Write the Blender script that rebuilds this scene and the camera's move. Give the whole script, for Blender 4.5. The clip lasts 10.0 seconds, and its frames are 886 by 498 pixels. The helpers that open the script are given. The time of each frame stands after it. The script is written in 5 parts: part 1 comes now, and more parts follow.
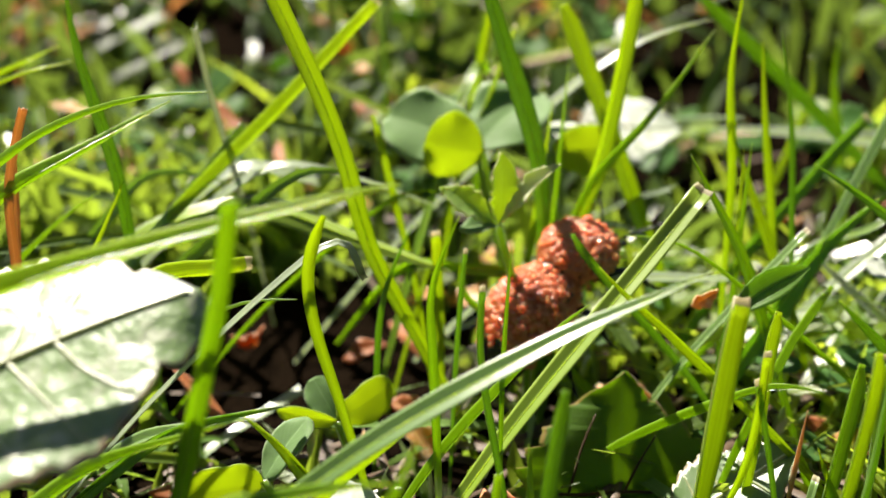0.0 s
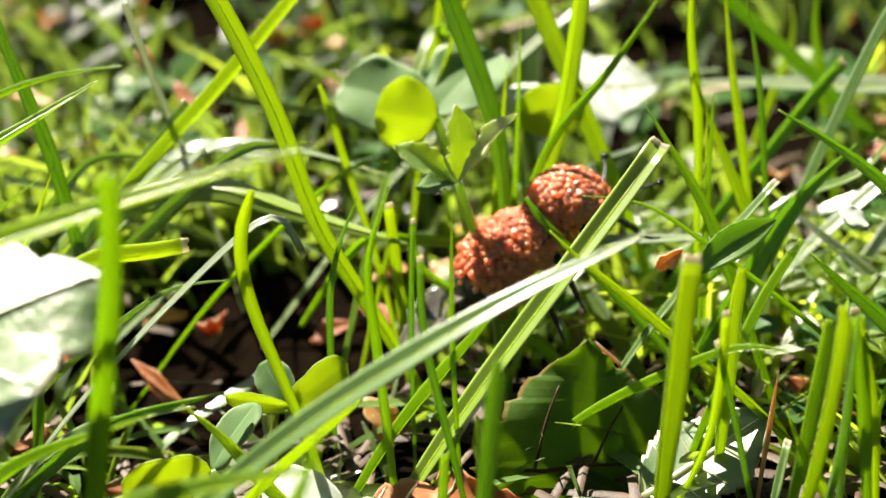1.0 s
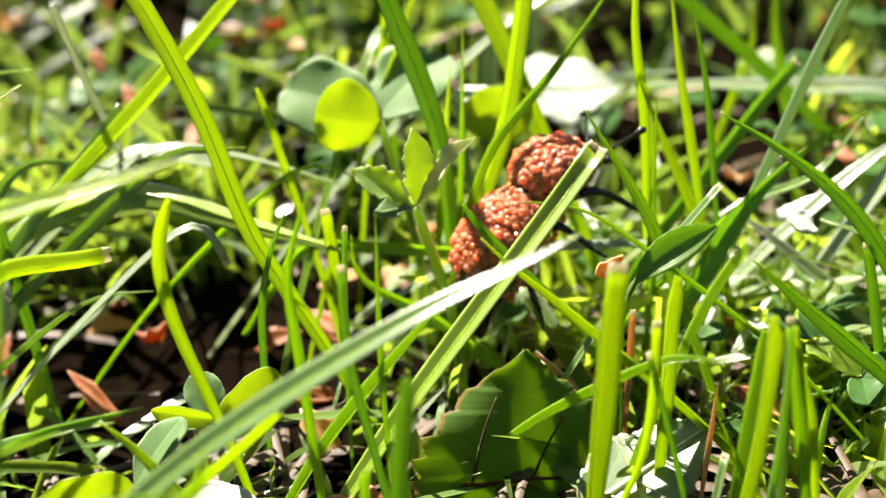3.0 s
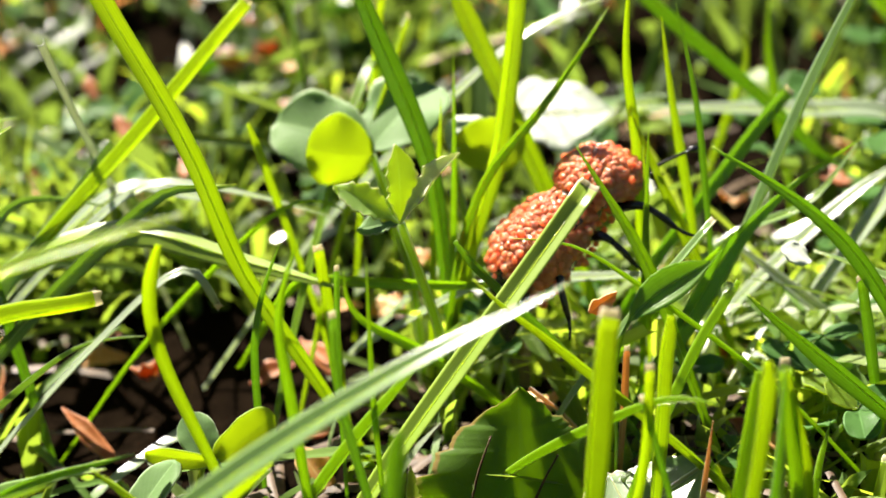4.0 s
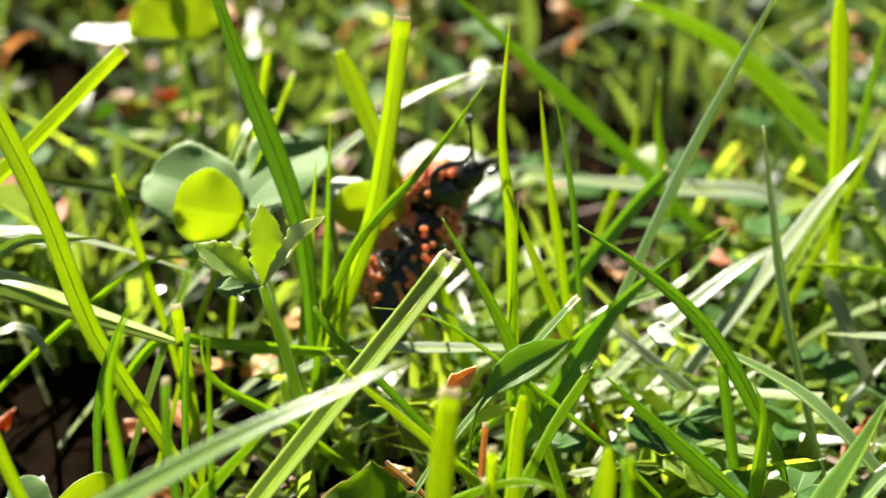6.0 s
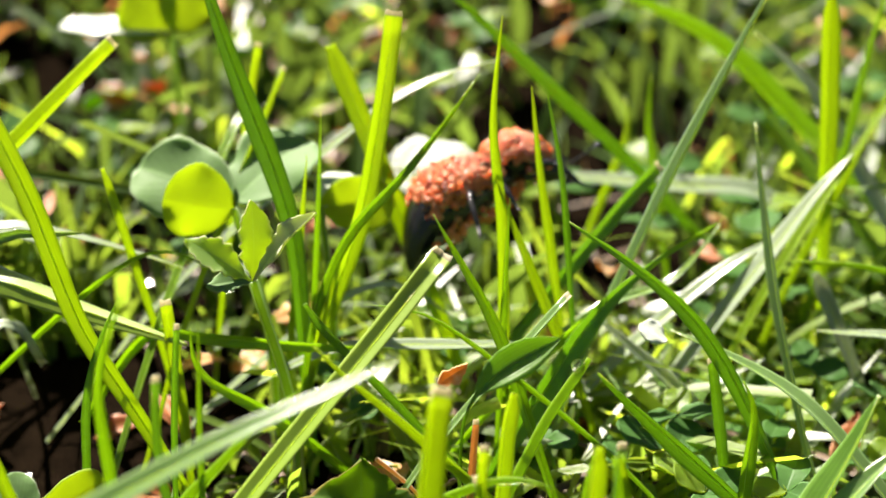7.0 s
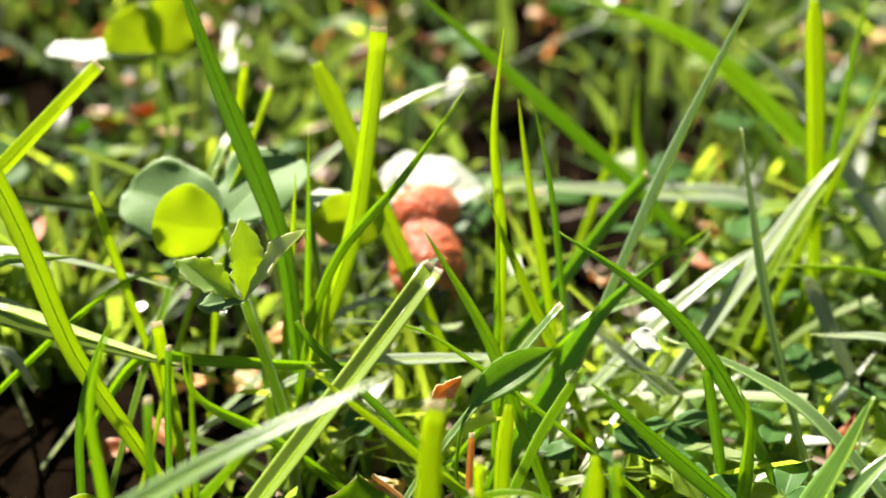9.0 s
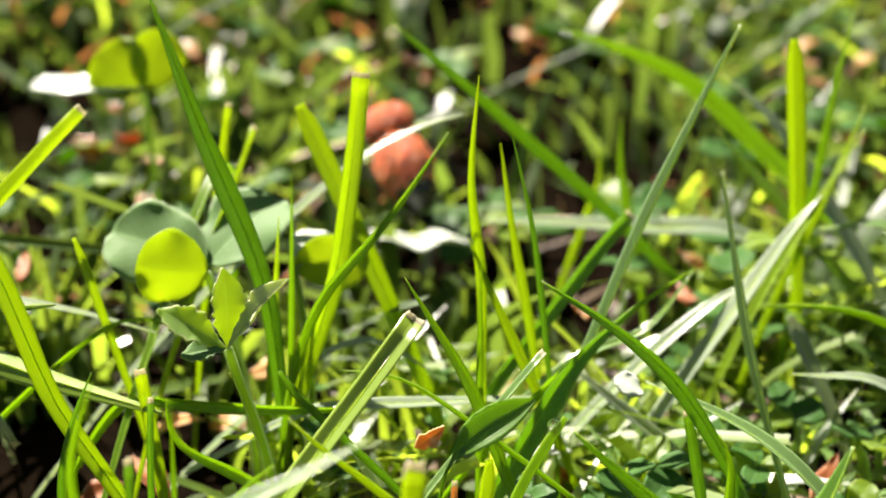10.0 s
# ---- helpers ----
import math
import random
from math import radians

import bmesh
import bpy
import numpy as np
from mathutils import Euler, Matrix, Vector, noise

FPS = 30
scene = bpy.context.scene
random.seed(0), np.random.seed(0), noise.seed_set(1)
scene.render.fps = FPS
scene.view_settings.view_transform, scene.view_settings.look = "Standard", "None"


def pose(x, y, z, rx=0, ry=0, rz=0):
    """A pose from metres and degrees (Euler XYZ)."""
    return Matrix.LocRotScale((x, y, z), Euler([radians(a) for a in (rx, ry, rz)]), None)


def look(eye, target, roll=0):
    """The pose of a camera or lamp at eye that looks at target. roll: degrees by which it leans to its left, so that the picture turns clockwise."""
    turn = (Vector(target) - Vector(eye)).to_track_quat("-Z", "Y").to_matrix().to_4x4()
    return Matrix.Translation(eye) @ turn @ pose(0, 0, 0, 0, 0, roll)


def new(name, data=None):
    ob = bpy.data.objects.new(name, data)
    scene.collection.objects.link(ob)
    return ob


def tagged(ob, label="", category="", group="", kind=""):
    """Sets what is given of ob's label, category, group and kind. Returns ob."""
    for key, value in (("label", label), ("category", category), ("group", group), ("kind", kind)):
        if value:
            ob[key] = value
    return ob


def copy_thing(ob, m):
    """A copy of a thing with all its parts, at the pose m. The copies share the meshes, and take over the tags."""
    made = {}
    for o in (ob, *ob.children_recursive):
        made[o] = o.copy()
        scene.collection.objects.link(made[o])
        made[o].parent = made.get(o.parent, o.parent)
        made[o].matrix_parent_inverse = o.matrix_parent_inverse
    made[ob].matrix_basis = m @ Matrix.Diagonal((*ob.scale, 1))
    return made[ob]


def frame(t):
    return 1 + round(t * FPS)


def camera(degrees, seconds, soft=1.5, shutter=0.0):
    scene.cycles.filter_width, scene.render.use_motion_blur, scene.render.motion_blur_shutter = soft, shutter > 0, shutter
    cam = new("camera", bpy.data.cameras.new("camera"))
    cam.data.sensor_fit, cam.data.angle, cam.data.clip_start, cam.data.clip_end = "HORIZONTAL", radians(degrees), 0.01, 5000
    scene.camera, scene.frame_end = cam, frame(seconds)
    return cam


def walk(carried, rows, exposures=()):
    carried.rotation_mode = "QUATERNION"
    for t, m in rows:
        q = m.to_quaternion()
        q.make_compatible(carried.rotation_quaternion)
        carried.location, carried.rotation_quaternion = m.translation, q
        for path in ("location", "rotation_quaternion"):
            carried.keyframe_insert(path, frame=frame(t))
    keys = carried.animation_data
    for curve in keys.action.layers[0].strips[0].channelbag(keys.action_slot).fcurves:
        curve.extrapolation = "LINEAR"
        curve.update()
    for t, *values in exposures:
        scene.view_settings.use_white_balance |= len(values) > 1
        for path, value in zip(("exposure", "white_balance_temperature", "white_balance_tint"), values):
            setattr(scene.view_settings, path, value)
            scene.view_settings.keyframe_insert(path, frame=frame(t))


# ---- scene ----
# ---- camera ----
CM = 0.01
cam = camera(47.26, 10.0)
cam.data.dof.use_dof = True
cam.data.dof.focus_distance = 0.107
cam.data.dof.aperture_fstop = 16.5
cam.data.dof.aperture_blades = 0
EYE, TILT = 0.0780, -25.0
# seconds, centimetres from the first eye, then yaw, pitch, roll
ROWS = [
    (0.0, 0.00, 0.00, -0.00, 0.17, 1.13, 0.38),
    (0.5, 0.22, 0.28, -0.09, 0.72, 1.30, 2.17),
    (1.0, 0.81, 0.57, -0.11, 1.44, -0.04, 3.24),
    (1.5, 0.81, 0.78, -0.56, 2.39, -1.74, 3.95),
    (2.0, 1.81, 0.97, -0.33, 1.30, -1.25, 4.13),
    (2.5, 1.65, 0.93, -0.26, 1.03, -0.53, 3.50),
    (2.7, 1.52, 0.94, -0.15, 0.92, 0.25, 3.29),
    (3.8, 1.42, 0.88, 0.05, 1.97, -1.05, 4.56),
    (4.0, 1.56, 0.96, 0.27, 1.12, 0.30, 4.14),
    (4.5, 1.89, 1.10, 0.67, -0.10, 2.03, 3.97),
    (5.0, 2.21, 1.13, 0.58, -1.66, 2.49, 2.16),
    (5.5, 2.28, 1.20, 0.30, -3.24, 2.94, 1.12),
    (6.0, 2.27, 1.19, 0.39, -3.05, 3.17, 1.48),
    (6.2, 2.33, 1.24, 0.32, -3.27, 2.88, 1.47),
    (7.3, 2.22, 1.22, 0.48, -3.79, 2.64, 1.38),
    (7.5, 2.32, 1.20, 0.45, -3.58, 3.34, 1.97),
    (8.0, 2.39, 1.25, 0.40, -4.42, 3.50, 2.97),
    (8.5, 2.28, 1.23, 0.29, -3.68, 3.05, 3.34),
    (9.0, 2.28, 1.23, 0.42, -3.96, 3.58, 2.90),
    (9.5, 2.28, 1.17, 0.70, -4.12, 3.43, 2.70),
    (10.0, 2.39, 1.16, 0.87, -4.47, 3.87, 3.17)
]
walk(cam, [(t, pose(0, 0, EYE, TILT) @ pose(CM * x, CM * y, CM * z, 90 + pitch, roll, yaw)) for t, x, y, z, yaw, pitch, roll in ROWS],
     [(0, 1.9), (0.5, 1.94), (1, 2.14), (2, 2.4), (2.5, 2.38), (4, 2.34), (6, 2.25), (8, 2.31), (10, 2.22)])

# ---- light ----
SUN_AZIMUTH, SUN_HEIGHT = radians(-34), radians(56)  # azimuth from +y towards +x
world = bpy.data.worlds.new("sky")
scene.world = world
world.use_nodes = True
sky = world.node_tree.nodes.new("ShaderNodeTexSky")
sky.sky_type, sky.sun_disc = "NISHITA", False
sky.sun_elevation, sky.sun_rotation = SUN_HEIGHT, SUN_AZIMUTH
background = world.node_tree.nodes["Background"]
background.inputs["Strength"].default_value = 0.014
world.node_tree.links.new(sky.outputs["Color"], background.inputs["Color"])
sun = new("sun", bpy.data.lights.new("sun", "SUN"))
sun.data.energy, sun.data.angle, sun.data.color = 4.4, radians(0.5), (1.0, 0.91, 0.79)
to_sun = Vector((math.sin(SUN_AZIMUTH) * math.cos(SUN_HEIGHT), math.cos(SUN_AZIMUTH) * math.cos(SUN_HEIGHT), math.sin(SUN_HEIGHT)))
sun.matrix_world = look(to_sun, (0, 0, 0))


# ---- materials ----
class Nodes:
    """A small builder for node materials."""

    def __init__(self, name):
        self.mat = bpy.data.materials.new(name)
        self.mat.use_nodes = True
        self.tree = self.mat.node_tree
        self.tree.nodes.clear()
        self.out = self.tree.nodes.new("ShaderNodeOutputMaterial")

    def add(self, kind, sets=(), **links):
        n = self.tree.nodes.new("ShaderNode" + kind)
        for key, value in dict(sets).items():
            if isinstance(key, str) and key in n.inputs:
                n.inputs[key].default_value = value
            elif isinstance(key, int):
                n.inputs[key].default_value = value
        for key, value in links.items():
            self.link(value, n.inputs[key.replace("_", " ")])
        return n

    def link(self, a, b):
        self.tree.links.new(a, b)

    def math(self, op, a, b=None):
        n = self.tree.nodes.new("ShaderNodeMath")
        n.operation = op
        for i, v in enumerate((a, b)):
            if v is None:
                continue
            if isinstance(v, (int, float)):
                n.inputs[i].default_value = v
            else:
                self.link(v, n.inputs[i])
        return n.outputs[0]

    def ramp(self, fac, stops):
        n = self.tree.nodes.new("ShaderNodeValToRGB")
        e = n.color_ramp.elements
        while len(e) < len(stops):
            e.new(0.5)
        for el, (p, c) in zip(e, stops):
            el.position, el.color = p, (*c, 1)
        self.link(fac, n.inputs[0])
        return n.outputs[0]

    def mix(self, fac, a, b, blend="MIX"):
        n = self.tree.nodes.new("ShaderNodeMix")
        n.data_type, n.blend_type = "RGBA", blend
        for i, v in ((0, fac), (6, a), (7, b)):
            if isinstance(v, (int, float)):
                n.inputs[i].default_value = v
            elif isinstance(v, tuple):
                n.inputs[i].default_value = (*v, 1)
            else:
                self.link(v, n.inputs[i])
        return n.outputs[2]

    def noise(self, scale, detail=3.0, coord=None):
        n = self.add("TexNoise", {"Scale": scale, "Detail": detail})
        self.link(coord or self.tree.nodes.new("ShaderNodeTexCoord").outputs["Object"], n.inputs["Vector"])
        return n.outputs[0]

    def bump(self, height, strength, distance):
        n = self.add("Bump", {"Strength": strength, "Distance": distance})
        self.link(height, n.inputs["Height"])
        return n.outputs[0]

    def done(self, shader):
        self.link(shader, self.out.inputs["Surface"])
        return self.mat


def leafy(name, low, high, glow, through_share=0.5, rough=0.38, veins="blade", island=False, blotch=None, shine=0.32, rim=0.462, rim_colour=None, blister=0.0):
    """A leaf skin: gloss over a diffuse coat, with daylight let through it in the colour glow."""
    n = Nodes(name)
    uv = n.tree.nodes.new("ShaderNodeUVMap").outputs[0]
    sep = n.add("SeparateXYZ", Vector=uv)
    u, v = sep.outputs[0], sep.outputs[1]
    if island:
        rnd = n.tree.nodes.new("ShaderNodeNewGeometry").outputs["Random Per Island"]
    else:
        rnd = n.tree.nodes.new("ShaderNodeObjectInfo").outputs["Random"]
    patch = n.noise(260.0, 4.0)
    fac = n.math("ADD", n.math("MULTIPLY", rnd, 0.55), n.math("MULTIPLY", patch, 0.45))
    base = n.mix(fac, low, high)
    side = n.math("ABSOLUTE", n.math("SUBTRACT", u, 0.5))
    if veins == "blade":
        line = n.math("SINE", n.math("MULTIPLY", u, 58.0))
        mid = n.math("LESS_THAN", side, 0.035)
        height = n.math("ADD", n.math("MULTIPLY", line, 0.08), n.math("MULTIPLY", mid, -1.0))
        base = n.mix(n.math("MULTIPLY", n.math("ADD", line, 1.0), 0.10), base, tuple(c * 0.55 for c in low))
        vein = n.math("MULTIPLY", mid, 0.5)
    else:
        slant = n.math("SINE", n.math("MULTIPLY", n.math("ADD", v, n.math("MULTIPLY", side, -0.9)), 62.0))
        rib = n.math("GREATER_THAN", slant, 0.93)
        mid = n.math("LESS_THAN", side, 0.018)
        vein = n.math("MAXIMUM", n.math("MULTIPLY", rib, 0.16), n.math("MULTIPLY", mid, 0.4))
        height = n.math("ADD", n.math("MULTIPLY", vein, -1.0), n.math("MULTIPLY", n.noise(900.0, 2.0), 1.2))
    # a paler edge is painted for the rim highlight unless rim_colour sets a margin
    edge = n.math("GREATER_THAN", n.math("ADD", side, n.math("MULTIPLY", patch, 0.03 if rim < 0.46 else 0.0)), rim)
    base = n.mix(n.math("MULTIPLY", edge, 0.8 if rim_colour else 0.45), base, rim_colour or tuple(min(1, c * 1.8 + 0.05) for c in high))
    base = n.mix(vein, base, tuple(min(1, c * 1.9 + 0.03) for c in high))
    if blotch:
        spots = n.ramp(n.noise(430.0, 5.0), [(0.52, (0, 0, 0)), (0.64, (1, 1, 1))])
        base = n.mix(spots, base, blotch)
    fine = n.noise(2600.0, 3.0)
    base = n.mix(n.math("MULTIPLY", fine, 0.25), base, tuple(c * 0.45 for c in low))
    height = n.math("ADD", height, n.math("MULTIPLY", fine, 0.6))
    bump = n.bump(height, 0.3, 0.00008)
    if blister:
        swell = n.add("Bump", {"Strength": 0.8, "Distance": blister}, Normal=bump)
        n.link(n.math("ADD", n.noise(420.0, 3.0), n.math("MULTIPLY", n.noise(130.0, 2.0), 1.5)), swell.inputs["Height"])
        bump = swell.outputs[0]
    coat = n.add("BsdfDiffuse", Color=base, Normal=bump)
    glowing = n.mix(fac, tuple(c * 0.75 for c in glow), glow)
    if veins == "blade":
        stretch = n.add("CombineXYZ")
        n.link(n.math("MULTIPLY", u, 9.0), stretch.inputs[0])
        n.link(n.math("MULTIPLY", v, 2.5), stretch.inputs[1])
        n.link(n.math("MULTIPLY", rnd, 40.0), stretch.inputs[2])
        streak = n.ramp(n.noise(1.6, 4.0, stretch.outputs[0]), [(0.35, (0, 0, 0)), (0.7, (1, 1, 1))])
        glowing = n.mix(n.math("MULTIPLY", streak, 0.25), glowing, tuple(c * 0.5 for c in glow))
        yellow = n.math("MULTIPLY", n.math("POWER", v, 5.0), 0.2)
        glowing = n.mix(yellow, glowing, (min(1, glow[0] * 1.25), glow[1], glow[2]))
    if veins == "blade":
        glowing = n.mix(n.math("MULTIPLY", n.math("ADD", n.math("SINE", n.math("MULTIPLY", u, 58.0)), 1.0), 0.08), glowing, tuple(c * 0.4 for c in glow))
    glowing = n.mix(n.math("MULTIPLY", vein, 0.5), glowing, tuple(c * 0.5 for c in glow))
    thru = n.add("BsdfTranslucent", Color=glowing, Normal=bump)
    body = n.add("MixShader", {0: through_share})
    n.link(coat.outputs[0], body.inputs[1])
    n.link(thru.outputs[0], body.inputs[2])
    gloss = n.add("BsdfGlossy", {"Color": (1, 1, 1, 1)}, Normal=bump)
    n.link(n.math("ADD", n.math("MULTIPLY", patch, 0.12), rough - 0.06), gloss.inputs["Roughness"])
    fres = n.add("Fresnel", {"IOR": 1.42}, Normal=bump)
    mixer = n.add("MixShader")
    n.link(n.math("MULTIPLY", fres.outputs[0], shine), mixer.inputs[0])
    n.link(body.outputs[0], mixer.inputs[1])
    n.link(gloss.outputs[0], mixer.inputs[2])
    return n.done(mixer.outputs[0])


def plain(name, low, high, rough, scale, bump=0.4, depth=0.0003, metallic=0.0, spec=0.5):
    """A solid surface with grain at two scales."""
    n = Nodes(name)
    a, b = n.noise(scale, 5.0), n.noise(scale * 7, 3.0)
    fac = n.math("ADD", n.math("MULTIPLY", a, 0.65), n.math("MULTIPLY", b, 0.35))
    base = n.ramp(fac, [(0.3, low), (0.7, high)])
    skin = n.add("BsdfPrincipled", {"Roughness": rough, "Metallic": metallic, "Specular IOR Level": spec}, Base_Color=base, Normal=n.bump(fac, bump, depth))
    return n.done(skin.outputs[0])


G_GRASS = leafy("green_grass", (0.10, 0.18, 0.015), (0.18, 0.29, 0.03), (0.66, 0.94, 0.05), 0.62, 0.3, shine=0.6)
# brighter, yellower copy of the green, coloured for blades in full sun
Y_GRASS = leafy("sun_tinted_grass", (0.12, 0.19, 0.015), (0.21, 0.31, 0.03), (0.78, 0.98, 0.05), 0.7, 0.3, shine=0.6)
D_GRASS = leafy("deep_grass", (0.09, 0.18, 0.03), (0.17, 0.30, 0.065), (0.54, 0.84, 0.07), 0.55, 0.28, shine=0.6)
P_GRASS = leafy("pale_grass", (0.13, 0.23, 0.07), (0.22, 0.33, 0.13), (0.60, 0.84, 0.16), 0.5, 0.24, shine=1.4)
# whitish base and glow stand in for glare off green blades
W_GRASS = leafy("glare_pale_grass", (0.26, 0.34, 0.22), (0.40, 0.47, 0.34), (0.86, 0.94, 0.62), 0.5, 0.24, shine=1.3)
X_GRASS = leafy("waxy_grass", (0.18, 0.29, 0.018), (0.27, 0.39, 0.035), (0.78, 0.94, 0.06), 0.34, 0.36, shine=1.6)
B_GRASS = leafy("dry_grass", (0.38, 0.25, 0.12), (0.60, 0.44, 0.25), (0.95, 0.55, 0.20), 0.55, 0.6)
DEAD_FIELD = leafy("dead_field_grass", (0.16, 0.075, 0.03), (0.42, 0.24, 0.11), (0.85, 0.36, 0.10), 0.4, 0.55, island=True, shine=0.1)
# darkened copy: shade in the lawn is put into this grass colour
SHADE_TINTED_FIELD = leafy("shade_tinted_field_grass", (0.016, 0.034, 0.009), (0.054, 0.094, 0.022), (0.34, 0.52, 0.06), 0.27, 0.5, island=True, shine=0.08)
# low shoots coloured darker, for the shade down between the blades
SHADE_TINTED_LOW = leafy("low_grass", (0.022, 0.044, 0.009), (0.085, 0.135, 0.024), (0.46, 0.66, 0.05), 0.42, 0.32, island=True, shine=0.22)
# paler copy, for blades meant to catch the light
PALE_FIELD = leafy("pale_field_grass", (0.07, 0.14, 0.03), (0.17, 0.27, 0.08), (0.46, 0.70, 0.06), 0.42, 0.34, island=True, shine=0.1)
# brightened copy of the same grass, for blades meant to look sunlit
SUN_TINTED_FIELD = leafy("sun_tinted_field_grass", (0.10, 0.16, 0.015), (0.20, 0.29, 0.035), (0.72, 0.94, 0.06), 0.6, 0.45, island=True, shine=0.1)
# bright copy of the clover leaf, its colour raised for leaflets in sun
CLOVER_SUN_TINT = leafy("sun_tinted_clover", (0.10, 0.17, 0.02), (0.16, 0.25, 0.035), (0.69, 0.82, 0.06), 0.66, 0.4, "leaf")
# greyer, paler base stands in for sheen on upturned leaflets
CLOVER_GREY = leafy("grey_clover", (0.115, 0.205, 0.075), (0.19, 0.29, 0.125), (0.40, 0.60, 0.12), 0.36, 0.5, "leaf", shine=0.15, rim=0.48, rim_colour=(0.40, 0.45, 0.32))
CLOVER_EATEN = leafy("eaten_clover", (0.14, 0.25, 0.06), (0.25, 0.36, 0.13), (0.78, 0.96, 0.06), 0.55, 0.4, "leaf", shine=0.4, rim=0.45, rim_colour=(0.60, 0.55, 0.38))
# palest copy, for leaflets in full sun near the soil
CLOVER_PALE = leafy("pale_clover", (0.15, 0.23, 0.11), (0.24, 0.33, 0.18), (0.40, 0.60, 0.15), 0.3, 0.35, "leaf", shine=0.4)
CURLED = leafy("curled_clover", (0.42, 0.46, 0.30), (0.62, 0.64, 0.46), (0.75, 0.88, 0.15), 0.45, 0.35, "leaf", rim=0.42, rim_colour=(0.74, 0.70, 0.56))
# dark copy of the clover leaf, with shade put into its colour
CLOVER_SHADE_TINT = leafy("shade_tinted_clover", (0.035, 0.085, 0.02), (0.075, 0.16, 0.045), (0.34, 0.58, 0.03), 0.38, 0.36, "leaf", shine=0.12)
# one leaf in two tones: darker for shade here, paler for its sunlit lobe
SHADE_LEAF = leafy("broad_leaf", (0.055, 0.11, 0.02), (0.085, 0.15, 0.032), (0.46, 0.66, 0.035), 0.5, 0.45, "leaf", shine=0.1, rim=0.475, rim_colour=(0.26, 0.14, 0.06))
LOBE = leafy("lobe_leaf", (0.09, 0.16, 0.05), (0.15, 0.24, 0.08), (0.46, 0.66, 0.06), 0.35, 0.42, "leaf", shine=2.0, rim=0.475, rim_colour=(0.30, 0.18, 0.08))
PALE_LEAF = leafy("blotched_leaf", (0.11, 0.19, 0.06), (0.22, 0.31, 0.13), (0.46, 0.62, 0.14), 0.2, 0.40, "leaf", blotch=(0.36, 0.40, 0.28), shine=2.4, rim=0.475, rim_colour=(0.40, 0.24, 0.16), blister=0.0005)
# near-white base holds the sun glare on leaves; one small pale leaf shares it
WHITE_LEAF = leafy("glare_and_pale_leaf", (0.42, 0.48, 0.37), (0.58, 0.63, 0.52), (0.40, 0.50, 0.25), 0.2, 0.25, "leaf", blotch=(0.70, 0.72, 0.66))
BROWN_LEAF = leafy("withered_leaf", (0.14, 0.04, 0.012), (0.38, 0.15, 0.05), (0.80, 0.22, 0.03), 0.35, 0.5, "leaf", blotch=(0.45, 0.24, 0.12))
ORANGE_SCRAP = leafy("orange_scrap", (0.45, 0.22, 0.07), (0.72, 0.45, 0.20), (0.95, 0.45, 0.08), 0.4, 0.5, "leaf", blotch=(0.8, 0.7, 0.5))
STALK = leafy("stalk", (0.14, 0.24, 0.04), (0.22, 0.34, 0.06), (0.60, 0.85, 0.08), 0.5, 0.4)
VEIN = leafy("leaf_vein", (0.22, 0.26, 0.10), (0.36, 0.38, 0.18), (0.5, 0.55, 0.15), 0.25, 0.45)
BROWN_VEIN = leafy("brown_vein", (0.05, 0.03, 0.015), (0.09, 0.05, 0.025), (0.2, 0.12, 0.04), 0.2, 0.6, shine=0.05)
RIB = leafy("blade_rib", (0.16, 0.27, 0.05), (0.26, 0.38, 0.09), (0.85, 1.0, 0.10), 0.85, 0.35, shine=0.3)
STRAW = plain("straw", (0.022, 0.013, 0.007), (0.10, 0.06, 0.03), 0.6, 500, 0.5)
BLEACHED = leafy("bleached_tip", (0.40, 0.36, 0.24), (0.58, 0.54, 0.40), (0.95, 0.88, 0.62), 0.55, 0.5, shine=0.15)
# near-black base stands in for the deep shade under the grass
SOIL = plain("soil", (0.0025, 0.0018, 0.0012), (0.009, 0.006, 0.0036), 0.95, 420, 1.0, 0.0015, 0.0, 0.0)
CHITIN = plain("black_chitin", (0.006, 0.006, 0.007), (0.016, 0.015, 0.016), 0.22, 900, 0.25, 0.0001)
ELYTRON = plain("dark_wing_case", (0.01, 0.008, 0.007), (0.04, 0.018, 0.01), 0.3, 500, 0.3, 0.0001)


def mite_skin():
    n = Nodes("mite_skin")
    rnd = n.tree.nodes.new("ShaderNodeObjectInfo").outputs["Random"]
    fac = n.math("ADD", n.math("MULTIPLY", rnd, 0.5), n.math("MULTIPLY", n.noise(1500.0, 2.0), 0.5))
    base = n.ramp(fac, [(0.1, (0.66, 0.22, 0.105)), (0.5, (0.78, 0.31, 0.165)), (0.9, (0.88, 0.41, 0.24))])
    skin = n.add("BsdfPrincipled", {"Roughness": 0.13, "Specular IOR Level": 0.9, "Subsurface Weight": 1.0, "Subsurface Scale": 0.0016, "Subsurface Radius": (1.0, 0.4, 0.2)}, Base_Color=base, Normal=n.bump(n.noise(4000.0, 2.0), 0.3, 0.00006))
    thru = n.add("BsdfTranslucent", {"Color": (1.0, 0.50, 0.25, 1)})
    body = n.add("MixShader", {0: 0.5})
    n.link(skin.outputs[0], body.inputs[1])
    n.link(thru.outputs[0], body.inputs[2])
    return n.done(body.outputs[0])


def clear(name, tint, rough, share, ior=1.33):
    n = Nodes(name)
    glass = n.add("BsdfPrincipled", {"Base Color": (*tint, 1), "Roughness": rough, "Transmission Weight": share, "IOR": ior})
    return n.done(glass.outputs[0])


MITE = mite_skin()
DEW = clear("dew", (1, 1, 1), 0.03, 1.0)
